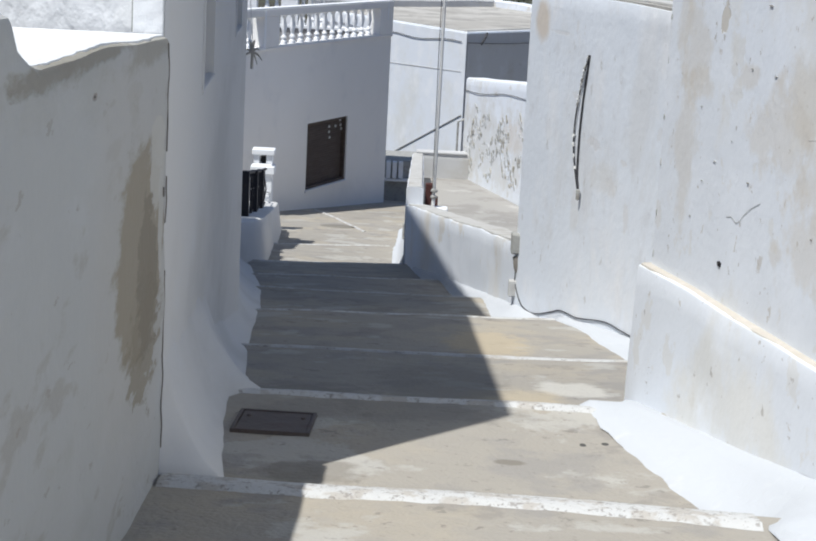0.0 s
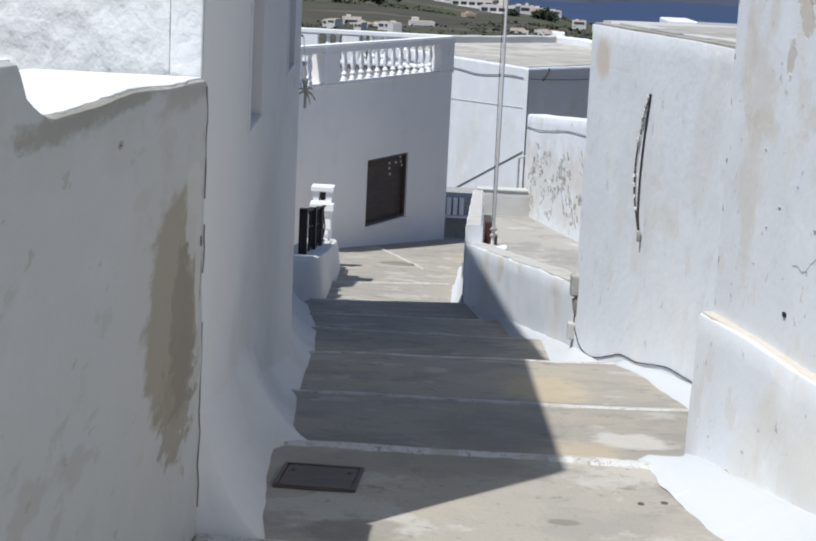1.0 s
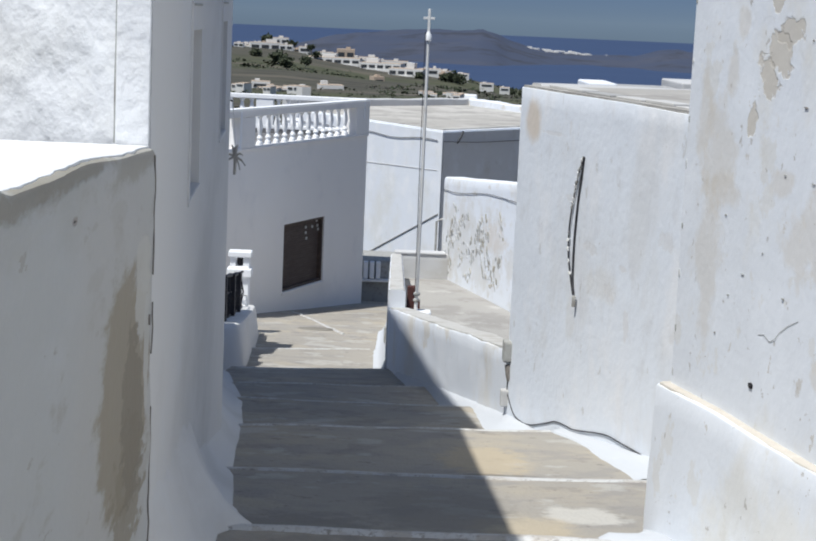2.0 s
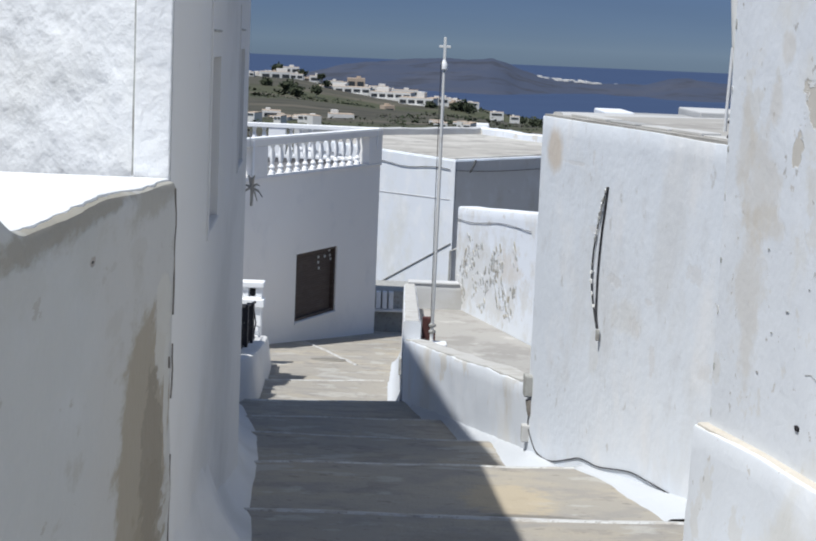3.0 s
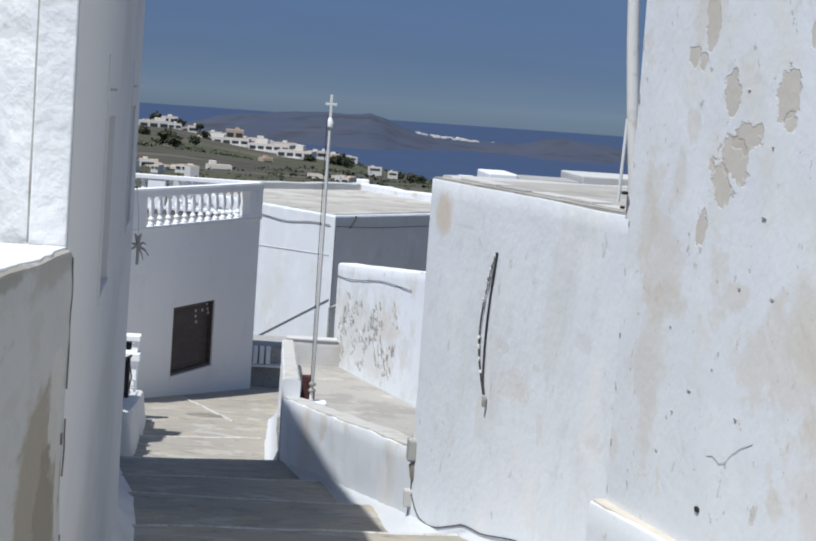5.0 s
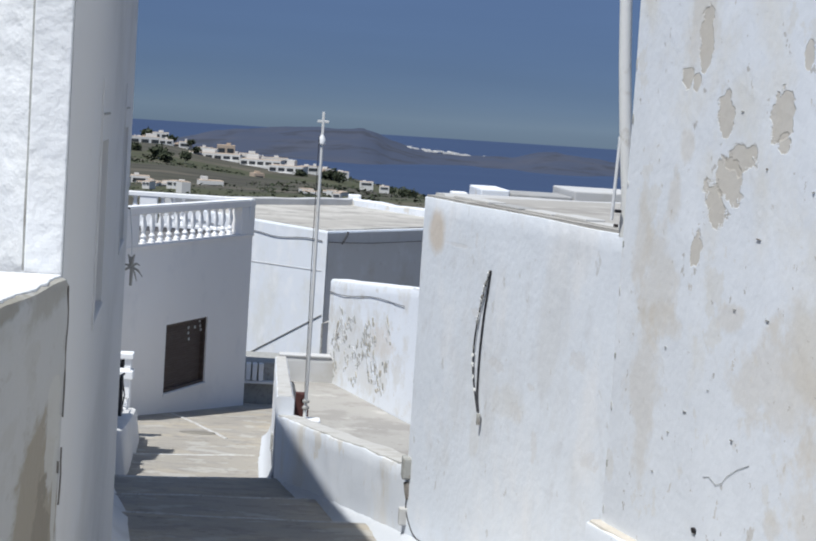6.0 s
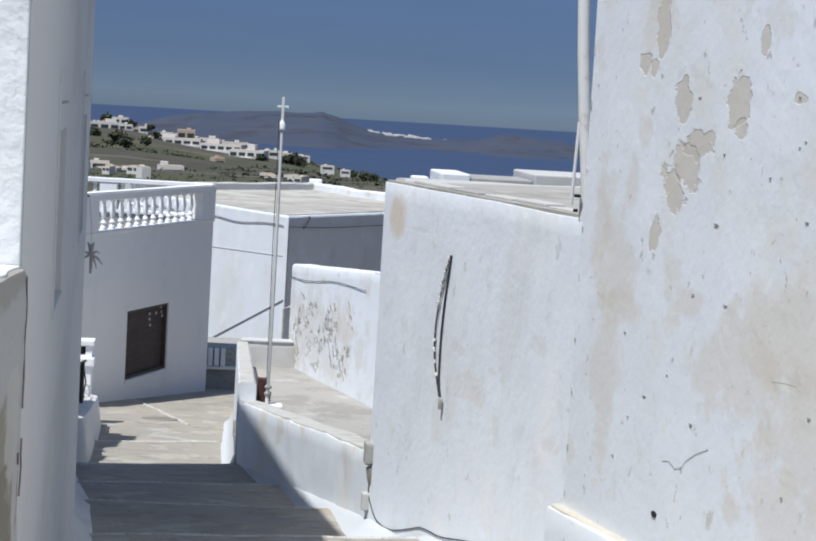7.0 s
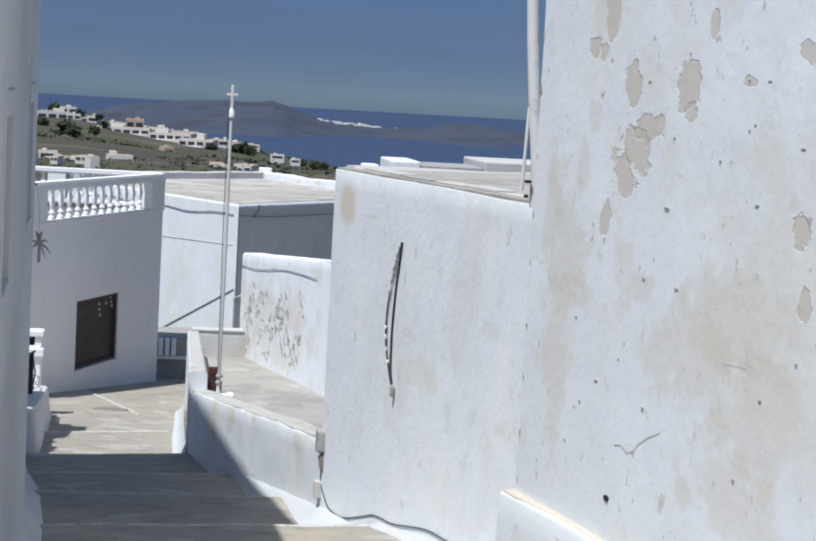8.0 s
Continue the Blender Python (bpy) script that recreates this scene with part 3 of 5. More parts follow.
def nosing(e, x0, x1, wide=0.15, ragged=0.02):
    """The painted white strip along a step's edge."""
    n = 60
    verts, faces = [], []
    for i in range(n + 1):
        x = x0 + (x1 - x0) * i / n
        y, z = edge_y(e, x), ground_z(edge_y(e, x)) + wobble((x, edge_y(e, x), 1), 1.7, 0.012)
        w = wide + ragged * noise.noise(Vector((x * 5, e[0], 0))) + ragged * 0.6 * noise.noise(Vector((x * 17, e[0], 2)))
        up = 0.006
        verts += [(x, y + 0.006, z - 0.10), (x, y + 0.006, z + up - 0.01), (x, y - 0.012, z + up), (x, y - w * 0.8, z + up + 0.10 * w), (x, y - w, z - 0.008 + 0.09 * w)]
    for i in range(n):
        for k in range(4):
            q = i * 5 + k
            faces.append((q, q + 1, q + 6, q + 5))
    return mesh("nosing", verts, faces, M_NOSE, True)


for a, b in zip(EDGES, EDGES[1:]):
    put("step", tread(a, b), stairs)
put("step", tread(EDGES[-1], (37.0, 0.0, 0.1), -3.5, 2.6), stairs)
put("step", tread((-6.0, 0.0, 0.1), EDGES[0], -2.3, 3.0), stairs)
for e, x0, x1, w in zip(EDGES[1:], (-0.4, -0.32, -0.3, -0.42, -0.55, -0.75, -0.95, -1.3, -1.5), (1.6, 1.35, 1.3, 1.6, 1.5, 0.95, 0.75, 0.45, 0.3), (0.15, 0.15, 0.09, 0.09, 0.075, 0.06, 0.05, 0.1, 0.1)):
    put("nosing", nosing(e, x0, x1, w), stairs, "worn white painted step edge")


def cover():
    """A dark steel drain cover lying in the step."""
    c = thing("drain_cover", pose(-0.067, 4.27, -0.017, -1.5, 0, -3), "dark steel drain cover set in the concrete step", "drain cover")
    put("plate", block("plate", (-0.122, -0.122, -0.02), (0.122, 0.122, 0.006), M_STEEL, 0.004), c)
    bm = bmesh.new()
    for lo, hi in (((-0.136, -0.136, -0.02), (0.136, -0.124, 0.009)), ((-0.136, 0.124, -0.02), (0.136, 0.136, 0.009)), ((-0.136, -0.124, -0.02), (-0.124, 0.124, 0.009)), ((0.124, -0.124, -0.02), (0.136, 0.124, 0.009))):
        cuboid(bm, lo, hi)
    put("rim", done(bm, "rim", M_STEEL), c)
    for x in (-0.095, 0.095):
        put("bolt", turned("bolt", [(0.009, 0.0), (0.009, 0.009), (0.005, 0.012)], M_STEEL, 8), c, at=pose(x, 0.05, 0.001))


cover()


def skirt(name, inner, outer, lift, material=M_SKIRT, smooth=False, power=2.6, sink=0.06):
    """A flared plaster skirt between a wall's foot (inner, raised) and the paving (outer)."""
    n = 40
    a, _ = path_points([Vector(p) for p in inner], 0.05)
    b, _ = path_points([Vector(p) for p in outer], 0.05)
    rows = 6
    verts, faces = [], []
    for i in range(n + 1):
        p, q = a[round(i * (len(a) - 1) / n)], b[round(i * (len(b) - 1) / n)]
        for k in range(rows + 1):
            s = k / rows
            v = p.lerp(q, s)
            z0 = ground_z(v.y) - sink if smooth else stair_z(v.x, v.y)
            h = lift * (1 - s) ** power
            wob = wobble((v.x, v.y, 5), 6.0, 0.012) * (1 if k < rows else 2)
            verts.append((v.x + wob, v.y, z0 + h + 0.012 - (0.3 if smooth else 0.03) * (k == rows)))
    for i in range(n):
        for k in range(rows):
            q = i * (rows + 1) + k
            faces.append((q, q + 1, q + rows + 2, q + rows + 1))
    return mesh(name, verts, faces, material, True)


def stair_z(x, y):
    """Height of the stepped paving at a place."""
    rows = [(-6.0, 0.0, 0.1)] + EDGES + [(37.0, 0.0, 0.1)]
    for a, b in zip(rows, rows[1:]):
        ya, yb = edge_y(a, x), edge_y(b, x)
        if ya <= y <= yb:
            za, zb = ground_z(ya) - a[2], ground_z(yb)
            return za + (zb - za) * (y - ya) / (yb - ya)
    return ground_z(y)


# ---- the left side of the alley ----
def low(x, y):
    return ground_z(y) - 0.5


def left_top(x, y):
    step_up = max(0.0, min(1.0, (1.62 - y) / 0.26))
    return 1.452 - 0.03 * (y - 1.3) - 0.022 * max(0.0, y - 2.3) + 0.10 * (1 if y < 1.36 else step_up ** 2 * 0.6)


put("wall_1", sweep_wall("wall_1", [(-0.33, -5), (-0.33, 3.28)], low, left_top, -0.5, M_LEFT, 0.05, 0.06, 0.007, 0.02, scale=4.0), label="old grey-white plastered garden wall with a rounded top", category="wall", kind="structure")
wall1 = bpy.data.objects["wall_1"]
# Top coloured whiter than the shaded face, so its sunlight is in the colour.
put("coping", sweep_wall("coping", [(-0.347, -5), (-0.347, 3.28)], lambda x, y: left_top(x, y) - 0.012, lambda x, y: left_top(x, y) + 0.003, -0.46, M_ROUGH, 0.025, 0.012, 0.008, 0.004, scale=12.0), wall1, "rounded top in whiter limewash standing for sunlight")
for k, (u, z, w, h) in enumerate(((2.12, 1.33, 0.018, 0.003), (3.23, 0.95, 0.004, 0.03))):
    put("chip", flake("chip", (-0.33, 0), (0, 1), (1, 0), u, z, w, h, M_CHIP, k + 1, 0.003), wall1)

for z0, z1, seed in ((1.06, 1.36, 1), (0.86, 0.99, 2), (0.2, 0.72, 3)):
    n = round((z1 - z0) / 0.03)
    put("crack", tube("crack", [(-0.3265, 3.262 + 0.03 * noise.noise(Vector((seed, 0, z0 * 9 + k * 0.4))), z0 + (z1 - z0) * k / n) for k in range(n + 1)], 0.0022, M_CHIP, 5), wall1)
L0, L1 = Vector((-0.345, 3.3)), Vector((-0.56, 8.3))
house_l = thing("house", pose(0, 0, 0), "whitewashed house with a shaded alley wall and narrow recesses", "house")
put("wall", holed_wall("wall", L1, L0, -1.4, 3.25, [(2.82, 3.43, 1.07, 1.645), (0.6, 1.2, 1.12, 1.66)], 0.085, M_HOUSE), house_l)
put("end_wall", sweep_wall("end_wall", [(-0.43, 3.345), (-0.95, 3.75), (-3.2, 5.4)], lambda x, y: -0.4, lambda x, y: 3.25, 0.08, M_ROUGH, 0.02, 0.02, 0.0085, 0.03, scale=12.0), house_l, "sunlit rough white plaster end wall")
put("roof", prism("roof", [(-0.36, 3.32), (-0.575, 8.3), (-4, 9), (-3.2, 5.45)], 2.9, 3.08, M_ROOF), house_l)
put("far_wall", prism("far_wall", [(-0.575, 8.3), (-0.9, 8.5), (-4, 9.0), (-4, 8.7)], -1.6, 3.1, M_HOUSE), house_l)
put("corner_strip", block("corner_strip", (-0.432, 3.286, 0.9), (-0.347, 3.299, 3.25), M_ROUGH, 0.004), house_l)
put("crack", tube("crack", [(-0.437 + wobble((0, 0, z * 5), 1.0, 0.004), 3.335, z) for z in [1.38 + 0.03 * k for k in range(60)]], 0.0055, M_BOX, 5), house_l)
for k, (u, half, z0, z1) in enumerate(((3.125, 0.305, 1.07, 1.645), (0.9, 0.30, 1.12, 1.66))):
    d = (L0 - L1).normalized()
    p = L1 + d * u
    w = thing("window_%d" % (k + 1), pose(p.x, p.y, 0, 0, 0, math.degrees(math.atan2(d.y, d.x))), "narrow recessed window with closed grey shutters", "window")
    tagged(w, kind="structure")
    put("shutter", block("shutter", (-half, -0.08, z0 - 0.01), (-0.004, -0.04, z1 + 0.01), M_WASH_GREY, 0.005), w)
    put("shutter", block("shutter", (0.004, -0.08, z0 - 0.01), (half, -0.04, z1 + 0.01), M_WASH_GREY, 0.005), w)
    put("sill", block("sill", (-half - 0.03, -0.05, z0 - 0.022), (half + 0.03, 0.006, z0 - 0.002), M_HOUSE, 0.005), w)
    put("jamb_trim", block("jamb_trim", (half + 0.005, -0.01, z0), (half + 0.05, 0.006, z1 + 0.2), M_HOUSE, 0.003), w)
    put("lintel_mark", block("lintel_mark", (-half * 0.6, -0.005, z1 + 0.085), (half * 0.7, 0.008, z1 + 0.093), M_BOX, 0.003), w)

taller = thing("house", pose(0, 0, 0), "taller whitewashed house further down the alley", "house")
TALL = [(-0.62, 8.32), (-0.95, 12.0), (-1.45, 16.85), (-5.0, 16.2), (-4.8, 8.9)]
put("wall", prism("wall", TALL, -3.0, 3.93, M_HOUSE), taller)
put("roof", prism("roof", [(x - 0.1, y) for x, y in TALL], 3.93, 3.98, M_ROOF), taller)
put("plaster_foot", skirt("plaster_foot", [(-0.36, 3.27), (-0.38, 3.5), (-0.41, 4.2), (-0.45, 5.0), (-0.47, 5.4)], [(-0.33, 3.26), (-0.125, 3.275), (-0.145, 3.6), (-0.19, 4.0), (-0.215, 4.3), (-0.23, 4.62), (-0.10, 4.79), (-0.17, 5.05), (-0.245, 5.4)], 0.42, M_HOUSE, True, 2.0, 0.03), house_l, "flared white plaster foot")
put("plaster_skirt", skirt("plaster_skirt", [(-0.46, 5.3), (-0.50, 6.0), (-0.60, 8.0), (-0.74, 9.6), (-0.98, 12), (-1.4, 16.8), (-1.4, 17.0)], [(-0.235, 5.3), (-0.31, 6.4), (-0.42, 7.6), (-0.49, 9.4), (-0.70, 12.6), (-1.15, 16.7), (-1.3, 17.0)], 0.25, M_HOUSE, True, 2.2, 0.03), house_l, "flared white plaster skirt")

# ---- the right side ----
put("wall_2", sweep_wall("wall_2", [(1.335, 5.13), (1.585, 3.4), (2.1, 0.0), (2.6, -5)], low, lambda x, y: 3.6, -0.6, M_RIGHT, 0.08, 0.09, 0.003, 0.03), label="old whitewashed wall with flaking beige patches", category="wall", kind="structure")
wall2 = bpy.data.objects["wall_2"]
RA, RD, RO = Vector((1.335, 5.13)), Vector((0.25, -1.73)), Vector((-1.73, -0.25))


def plinth_top(x, y):
    return 0.443 + 0.031 * (5.11 - y)


put("plinth", sweep_wall("plinth", [(1.288, 5.16), (1.545, 3.4), (2.06, 0.0), (2.55, -5)], low, plinth_top, -0.3, M_RIGHT, 0.08, 0.08, 0.012, 0.012, 0.035), wall2, "thicker lower part of the wall")
put("ledge", sweep_wall("ledge", [(1.295, 5.15), (1.552, 3.4), (2.067, 0.0), (2.557, -5)], lambda x, y: plinth_top(x, y) - 0.03, lambda x, y: plinth_top(x, y) + 0.006, -0.2, M_PATCH, 0.04, 0.02, 0.007, 0.012, scale=7.0), wall2, "worn beige plaster ledge")


def ru(x, y):
    """Distance along the right wall of a place on it."""
    return (Vector((x, y)) - RA).dot(RD.normalized())


CHIPS = [(4.35, 0.607), (4.33, 1.036), (4.68, 1.115), (3.97, 1.291), (4.71, 0.71), (4.49, 0.944), (4.61, 0.856), (4.14, 0.923), (4.05, 1.706), (3.76, 1.656), (3.61, 1.743), (3.58, 1.758), (3.54, 1.556), (3.33, 1.709), (3.52, 1.869), (3.63, 1.869), (4.07, 1.508), (4.19, 1.295), (3.29, 1.194), (3.45, 1.074), (3.56, 0.845), (4.24, 1.864)]
rc = random.Random(12)
for k, (y, z) in enumerate(CHIPS):
    x = 1.335 + 0.1445 * (5.13 - y)
    w, h = rc.uniform(0.008, 0.024), rc.uniform(0.0025, 0.005)
    put("chip", flake("chip", RA, RD, RO, ru(x, y), z, w, h, M_BOX if k % 4 else M_CHIP, 60 + k, 0.0035, rc.uniform(-0.8, 0.8)), wall2)
put("hole", flake("hole", RA, RD, RO, ru(1.448, 4.35), 0.607, 0.042, 0.013, M_IRON, 90, 0.0045), wall2, "small dark hole in the plaster")
put("crack", tube("crack", [Vector((x, y, z)) + Vector((RO.x, RO.y, 0)).normalized() * 0.0005 for x, y, z in ((1.452, 4.32, 0.777), (1.459, 4.274, 0.786), (1.466, 4.223, 0.774), (1.472, 4.18, 0.789), (1.476, 4.155, 0.812), (1.486, 4.088, 0.848), (1.497, 4.012, 0.876))], 0.0008, M_BOX, 5), wall2)
put("crack", tube("crack", [Vector((1.335 + 0.1445 * (5.13 - y) - 0.0005, y, z)) for y, z in ((3.66, 1.13), (3.6, 1.137), (3.53, 1.14))], 0.0007, M_BOX, 5), wall2)
for k in range(9):
    z = 0.5 + 0.19 * k
    put("chip", flake("chip", RA, RD, RO, 0.012, z + rc.uniform(-0.05, 0.05), 0.009, rc.uniform(0.01, 0.035), M_BOX if k % 2 else M_WASH_GREY, 130 + k, 0.003), wall2)


def fillet(name, inner, outer, material, power=1.35):
    """A hollow-faced plaster fillet from a line on the wall (inner) down to a line on the paving (outer)."""
    n, rows = 70, 8
    a, _ = path_points([Vector(p) for p in inner], 0.02)
    b, _ = path_points([Vector(p) for p in outer], 0.02)
    verts, faces = [], []
    for i in range(n + 1):
        p, q = a[round(i * (len(a) - 1) / n)], b[round(i * (len(b) - 1) / n)]
        for k in range(rows + 1):
            t = k / rows
            v = p.lerp(q, t)
            z = q.z + (p.z - q.z) * (1 - t) ** power
            edge = wobble((v.x, v.y, 5), 7.0, 0.012) * (2 if k == rows else 1)
            verts.append((v.x + edge, v.y, z + wobble((v.x, v.y, 2), 9.0, 0.004) + (0.008 if 0 < k < rows else -0.012)))
    for i in range(n):
        for k in range(rows):
            q = i * (rows + 1) + k
            faces.append((q, q + 1, q + rows + 2, q + rows + 1))
    return mesh(name, verts, faces, material, True)


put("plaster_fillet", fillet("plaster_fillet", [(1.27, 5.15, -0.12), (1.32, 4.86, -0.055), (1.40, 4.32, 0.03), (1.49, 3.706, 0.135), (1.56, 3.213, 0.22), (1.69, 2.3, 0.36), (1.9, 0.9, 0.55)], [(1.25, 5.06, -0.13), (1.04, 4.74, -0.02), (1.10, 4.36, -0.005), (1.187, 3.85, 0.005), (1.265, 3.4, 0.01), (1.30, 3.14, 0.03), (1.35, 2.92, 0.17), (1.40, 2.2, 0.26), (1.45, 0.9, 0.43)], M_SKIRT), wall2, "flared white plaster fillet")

WA, WD = Vector((1.234, 10.97)), Vector((0.301, -1.24)).normalized()
house_r = thing("house", pose(0, 0, 0), "flat-roofed whitewashed house wall beside the steps", "house")
put("wall", sweep_wall("wall", [(1.234, 10.97), (1.234 + 0.301 * 3.4, 10.97 - 1.24 * 3.4)], low, lambda x, y: 1.268, -0.035, M_SIDE, 0.12, 0.12, 0.004, 0.004), house_r)
put("side_wall", sweep_wall("side_wall", [(1.27, 11.0), (3.2, 11.75), (4.5, 12.2)], low, lambda x, y: 1.27, 0.3, M_WASH, 0.2, 0.2, 0.01, 0.03), house_r)
put("roof", prism("roof", [(1.246, 10.955), (2.243, 6.85), (5.5, 7.8), (4.4, 11.95)], 1.262, 1.284, M_TERRACE), house_r)
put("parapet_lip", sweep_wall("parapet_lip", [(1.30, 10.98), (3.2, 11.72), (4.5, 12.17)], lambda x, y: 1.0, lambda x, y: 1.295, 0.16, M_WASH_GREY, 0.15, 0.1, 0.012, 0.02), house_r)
put("plaster_skirt", skirt("plaster_skirt", [(1.27, 10.9), (1.6, 9.6), (2.0, 7.8)], [(1.38, 10.3), (1.52, 9.3), (1.63, 7.7)], 0.03), house_r, "flared white plaster skirt")


WOUT = 1 if (Vector((0.3, 0)) - WA).dot(Vector((WD.y, -WD.x))) > 0 else -1


def wall_at(u, z, out):
    o = Vector((WD.y, -WD.x)) * WOUT
    p = WA + WD * u + o * out
    return Vector((p.x, p.y, z))


hang = thing("hanging_cable", pose(0, 0, 0), "black cable hanging in a bow on the white wall", "cable")
BOW = [(1.306, 0.90), (1.232, 0.766), (1.178, 0.63), (1.135, 0.491), (1.122, 0.36), (1.142, 0.234), (1.2, 0.118), (1.256, 0.02)]
STRAIGHT = [(1.312, 0.90), (1.284, 0.774), (1.252, 0.643), (1.228, 0.479), (1.217, 0.316), (1.225, 0.12), (1.262, 0.02)]


def strung(points, out):
    """A smooth line through places on the wall."""
    pts = [wall_at(u, z, out) for u, z in points]
    fine = []
    for k in range(len(pts) - 1):
        a, b, c, d = pts[max(k - 1, 0)], pts[k], pts[k + 1], pts[min(k + 2, len(pts) - 1)]
        for q in range(5):
            t = q / 5
            fine.append(0.5 * (2 * b + (c - a) * t + (2 * a - 5 * b + 4 * c - d) * t * t + (3 * b - a - 3 * c + d) * t ** 3))
    return fine + [pts[-1]]


put("strand", tube("strand", strung(BOW, 0.012), 0.0055, M_RUBBER), hang)
put("strand", tube("strand", strung(STRAIGHT, 0.009), 0.0065, M_RUBBER), hang)
turns = strung(BOW[:7], 0.014)
rw = random.Random(4)
for k in range(len(turns) - 1):
    if 12 < k < 15 or (k > 12 and rw.random() < 0.3):
        continue
    a, b = turns[k], turns[k + 1]
    off = Vector((rw.uniform(-0.004, 0.006), 0, rw.uniform(-0.004, 0.004)))
    put("wrapping", tube("wrapping", [a + off, a.lerp(b, 0.5) - off, a.lerp(b, rw.uniform(0.7, 0.98)) + off], rw.uniform(0.006, 0.012), M_POLE if k % 3 else M_BOX, 7, rw.uniform(0.5, 0.9)), hang, "frayed white wrapping")
put("strap", block("strap", (-0.012, -0.012, -0.05), (0.012, 0.012, 0.02), M_BOX, 0.004), hang, at=Matrix.Translation(wall_at(1.3, 0.0, 0.02)))


put("floor_cable", tube("floor_cable", strung([(0.03, -0.80), (0.041, -0.888), (0.167, -0.99), (0.3, -1.02), (0.541, -1.0), (0.872, -0.907), (1.03, -0.858), (1.191, -0.838), (1.4, -0.823), (1.788, -0.747), (1.974, -0.719), (2.159, -0.712), (2.5, -0.70)], 0.006), 0.0038, M_RUBBER), label="black cable running along the foot of the white wall", category="cable")
jb = thing("junction_box", Matrix.Translation(wall_at(0.0, -0.6, 0.0)), "weathered grey electrical box on the wall corner", "electrical box")
put("case", block("case", (-0.04, -0.06, -0.07), (0.045, 0.05, 0.085), M_BOX, 0.012), jb)
put("lid", block("lid", (-0.033, -0.067, -0.06), (0.036, -0.058, 0.075), M_BOX, 0.004), jb)
put("conduit", tube("conduit", [(0.0, -0.03, -0.09), (0.01, -0.035, -0.16), (0.02, -0.03, -0.2)], 0.025, M_CHIP), jb)
jb2 = thing("junction_box", Matrix.Translation(wall_at(0.01, -0.93, 0.0)), "small white electrical box low on the wall", "electrical box")
put("case", block("case", (-0.045, -0.04, -0.06), (0.02, 0.03, 0.06), M_WASH_GREY, 0.008), jb2)
put("cable", tube("cable", [(0.02, -0.055, 0.05), (0.03, -0.05, -0.02), (0.025, -0.04, -0.1)], 0.008, M_RUBBER), jb2)

# sloping low wall, its post and the terrace behind it
def low_top(x, y):
    return -0.605 - (y - 11.165) * (1.585 - 0.605) / 7.2


put("wall_3", sweep_wall("wall_3", [(1.234, 10.98), (0.478, 18.45)], low, low_top, 0.24, M_WASH_OLD, 0.12, 0.1, 0.010, 0.035), label="low sloping whitewashed parapet wall beside the steps", category="parapet wall", kind="structure")
put("worn_top", sweep_wall("worn_top", [(1.252, 10.99), (0.496, 18.44)], lambda x, y: low_top(x, y) - 0.02, lambda x, y: low_top(x, y) + 0.006, 0.205, M_TOP, 0.1, 0.02, 0.008, 0.008, scale=5.0), bpy.data.objects["wall_3"], "worn grey-cream plaster top")
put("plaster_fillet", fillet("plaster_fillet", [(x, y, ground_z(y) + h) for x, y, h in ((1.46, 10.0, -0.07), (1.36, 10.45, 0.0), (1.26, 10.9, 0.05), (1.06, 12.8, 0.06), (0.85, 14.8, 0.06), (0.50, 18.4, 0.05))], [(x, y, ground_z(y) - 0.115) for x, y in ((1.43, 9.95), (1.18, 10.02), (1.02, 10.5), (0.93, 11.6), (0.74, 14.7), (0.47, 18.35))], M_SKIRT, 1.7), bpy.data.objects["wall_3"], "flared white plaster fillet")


def side_top(x, y):
    return -1.40 - (y - 18.6) * 0.101


put("wall_4", sweep_wall("wall_4", [(0.465, 18.47), (0.63, 29.4)], low, side_top, 0.2, M_WASH_OLD, 0.2, 0.12, 0.010, 0.03), label="white parapet wall running beside the lower landing", category="parapet wall", kind="structure")
put("worn_top", sweep_wall("worn_top", [(0.481, 18.49), (0.645, 29.4)], lambda x, y: side_top(x, y) - 0.02, lambda x, y: side_top(x, y) + 0.006, 0.17, M_TOP, 0.15, 0.02, 0.008, 0.008, scale=5.0), bpy.data.objects["wall_4"], "worn grey-cream plaster top")
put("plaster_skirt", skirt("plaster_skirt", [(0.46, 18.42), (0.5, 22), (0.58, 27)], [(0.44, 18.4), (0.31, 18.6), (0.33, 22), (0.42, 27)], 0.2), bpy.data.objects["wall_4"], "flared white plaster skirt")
put("small_vent", block("small_vent", (-0.02, -0.05, -0.1), (0.012, 0.05, 0.1), M_BOX, 0.01), bpy.data.objects["wall_4"], "dark vent plate", at=pose(0.472, 19.9, -2.18))
# Grey material puts the shade of this parapet's face into its colour.
put("wall_5", sweep_wall("wall_5", [(0.72, 29.6), (1.75, 29.6)], lambda x, y: -4.5, lambda x, y: -2.5, -0.25, M_WASH_GREY, 0.1, 0.1, 0.01, 0.03), label="back parapet of the terrace coloured grey for its shade, with white coping", category="parapet wall", kind="structure")
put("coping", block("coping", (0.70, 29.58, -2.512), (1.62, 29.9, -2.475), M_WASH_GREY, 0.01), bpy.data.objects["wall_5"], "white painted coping")
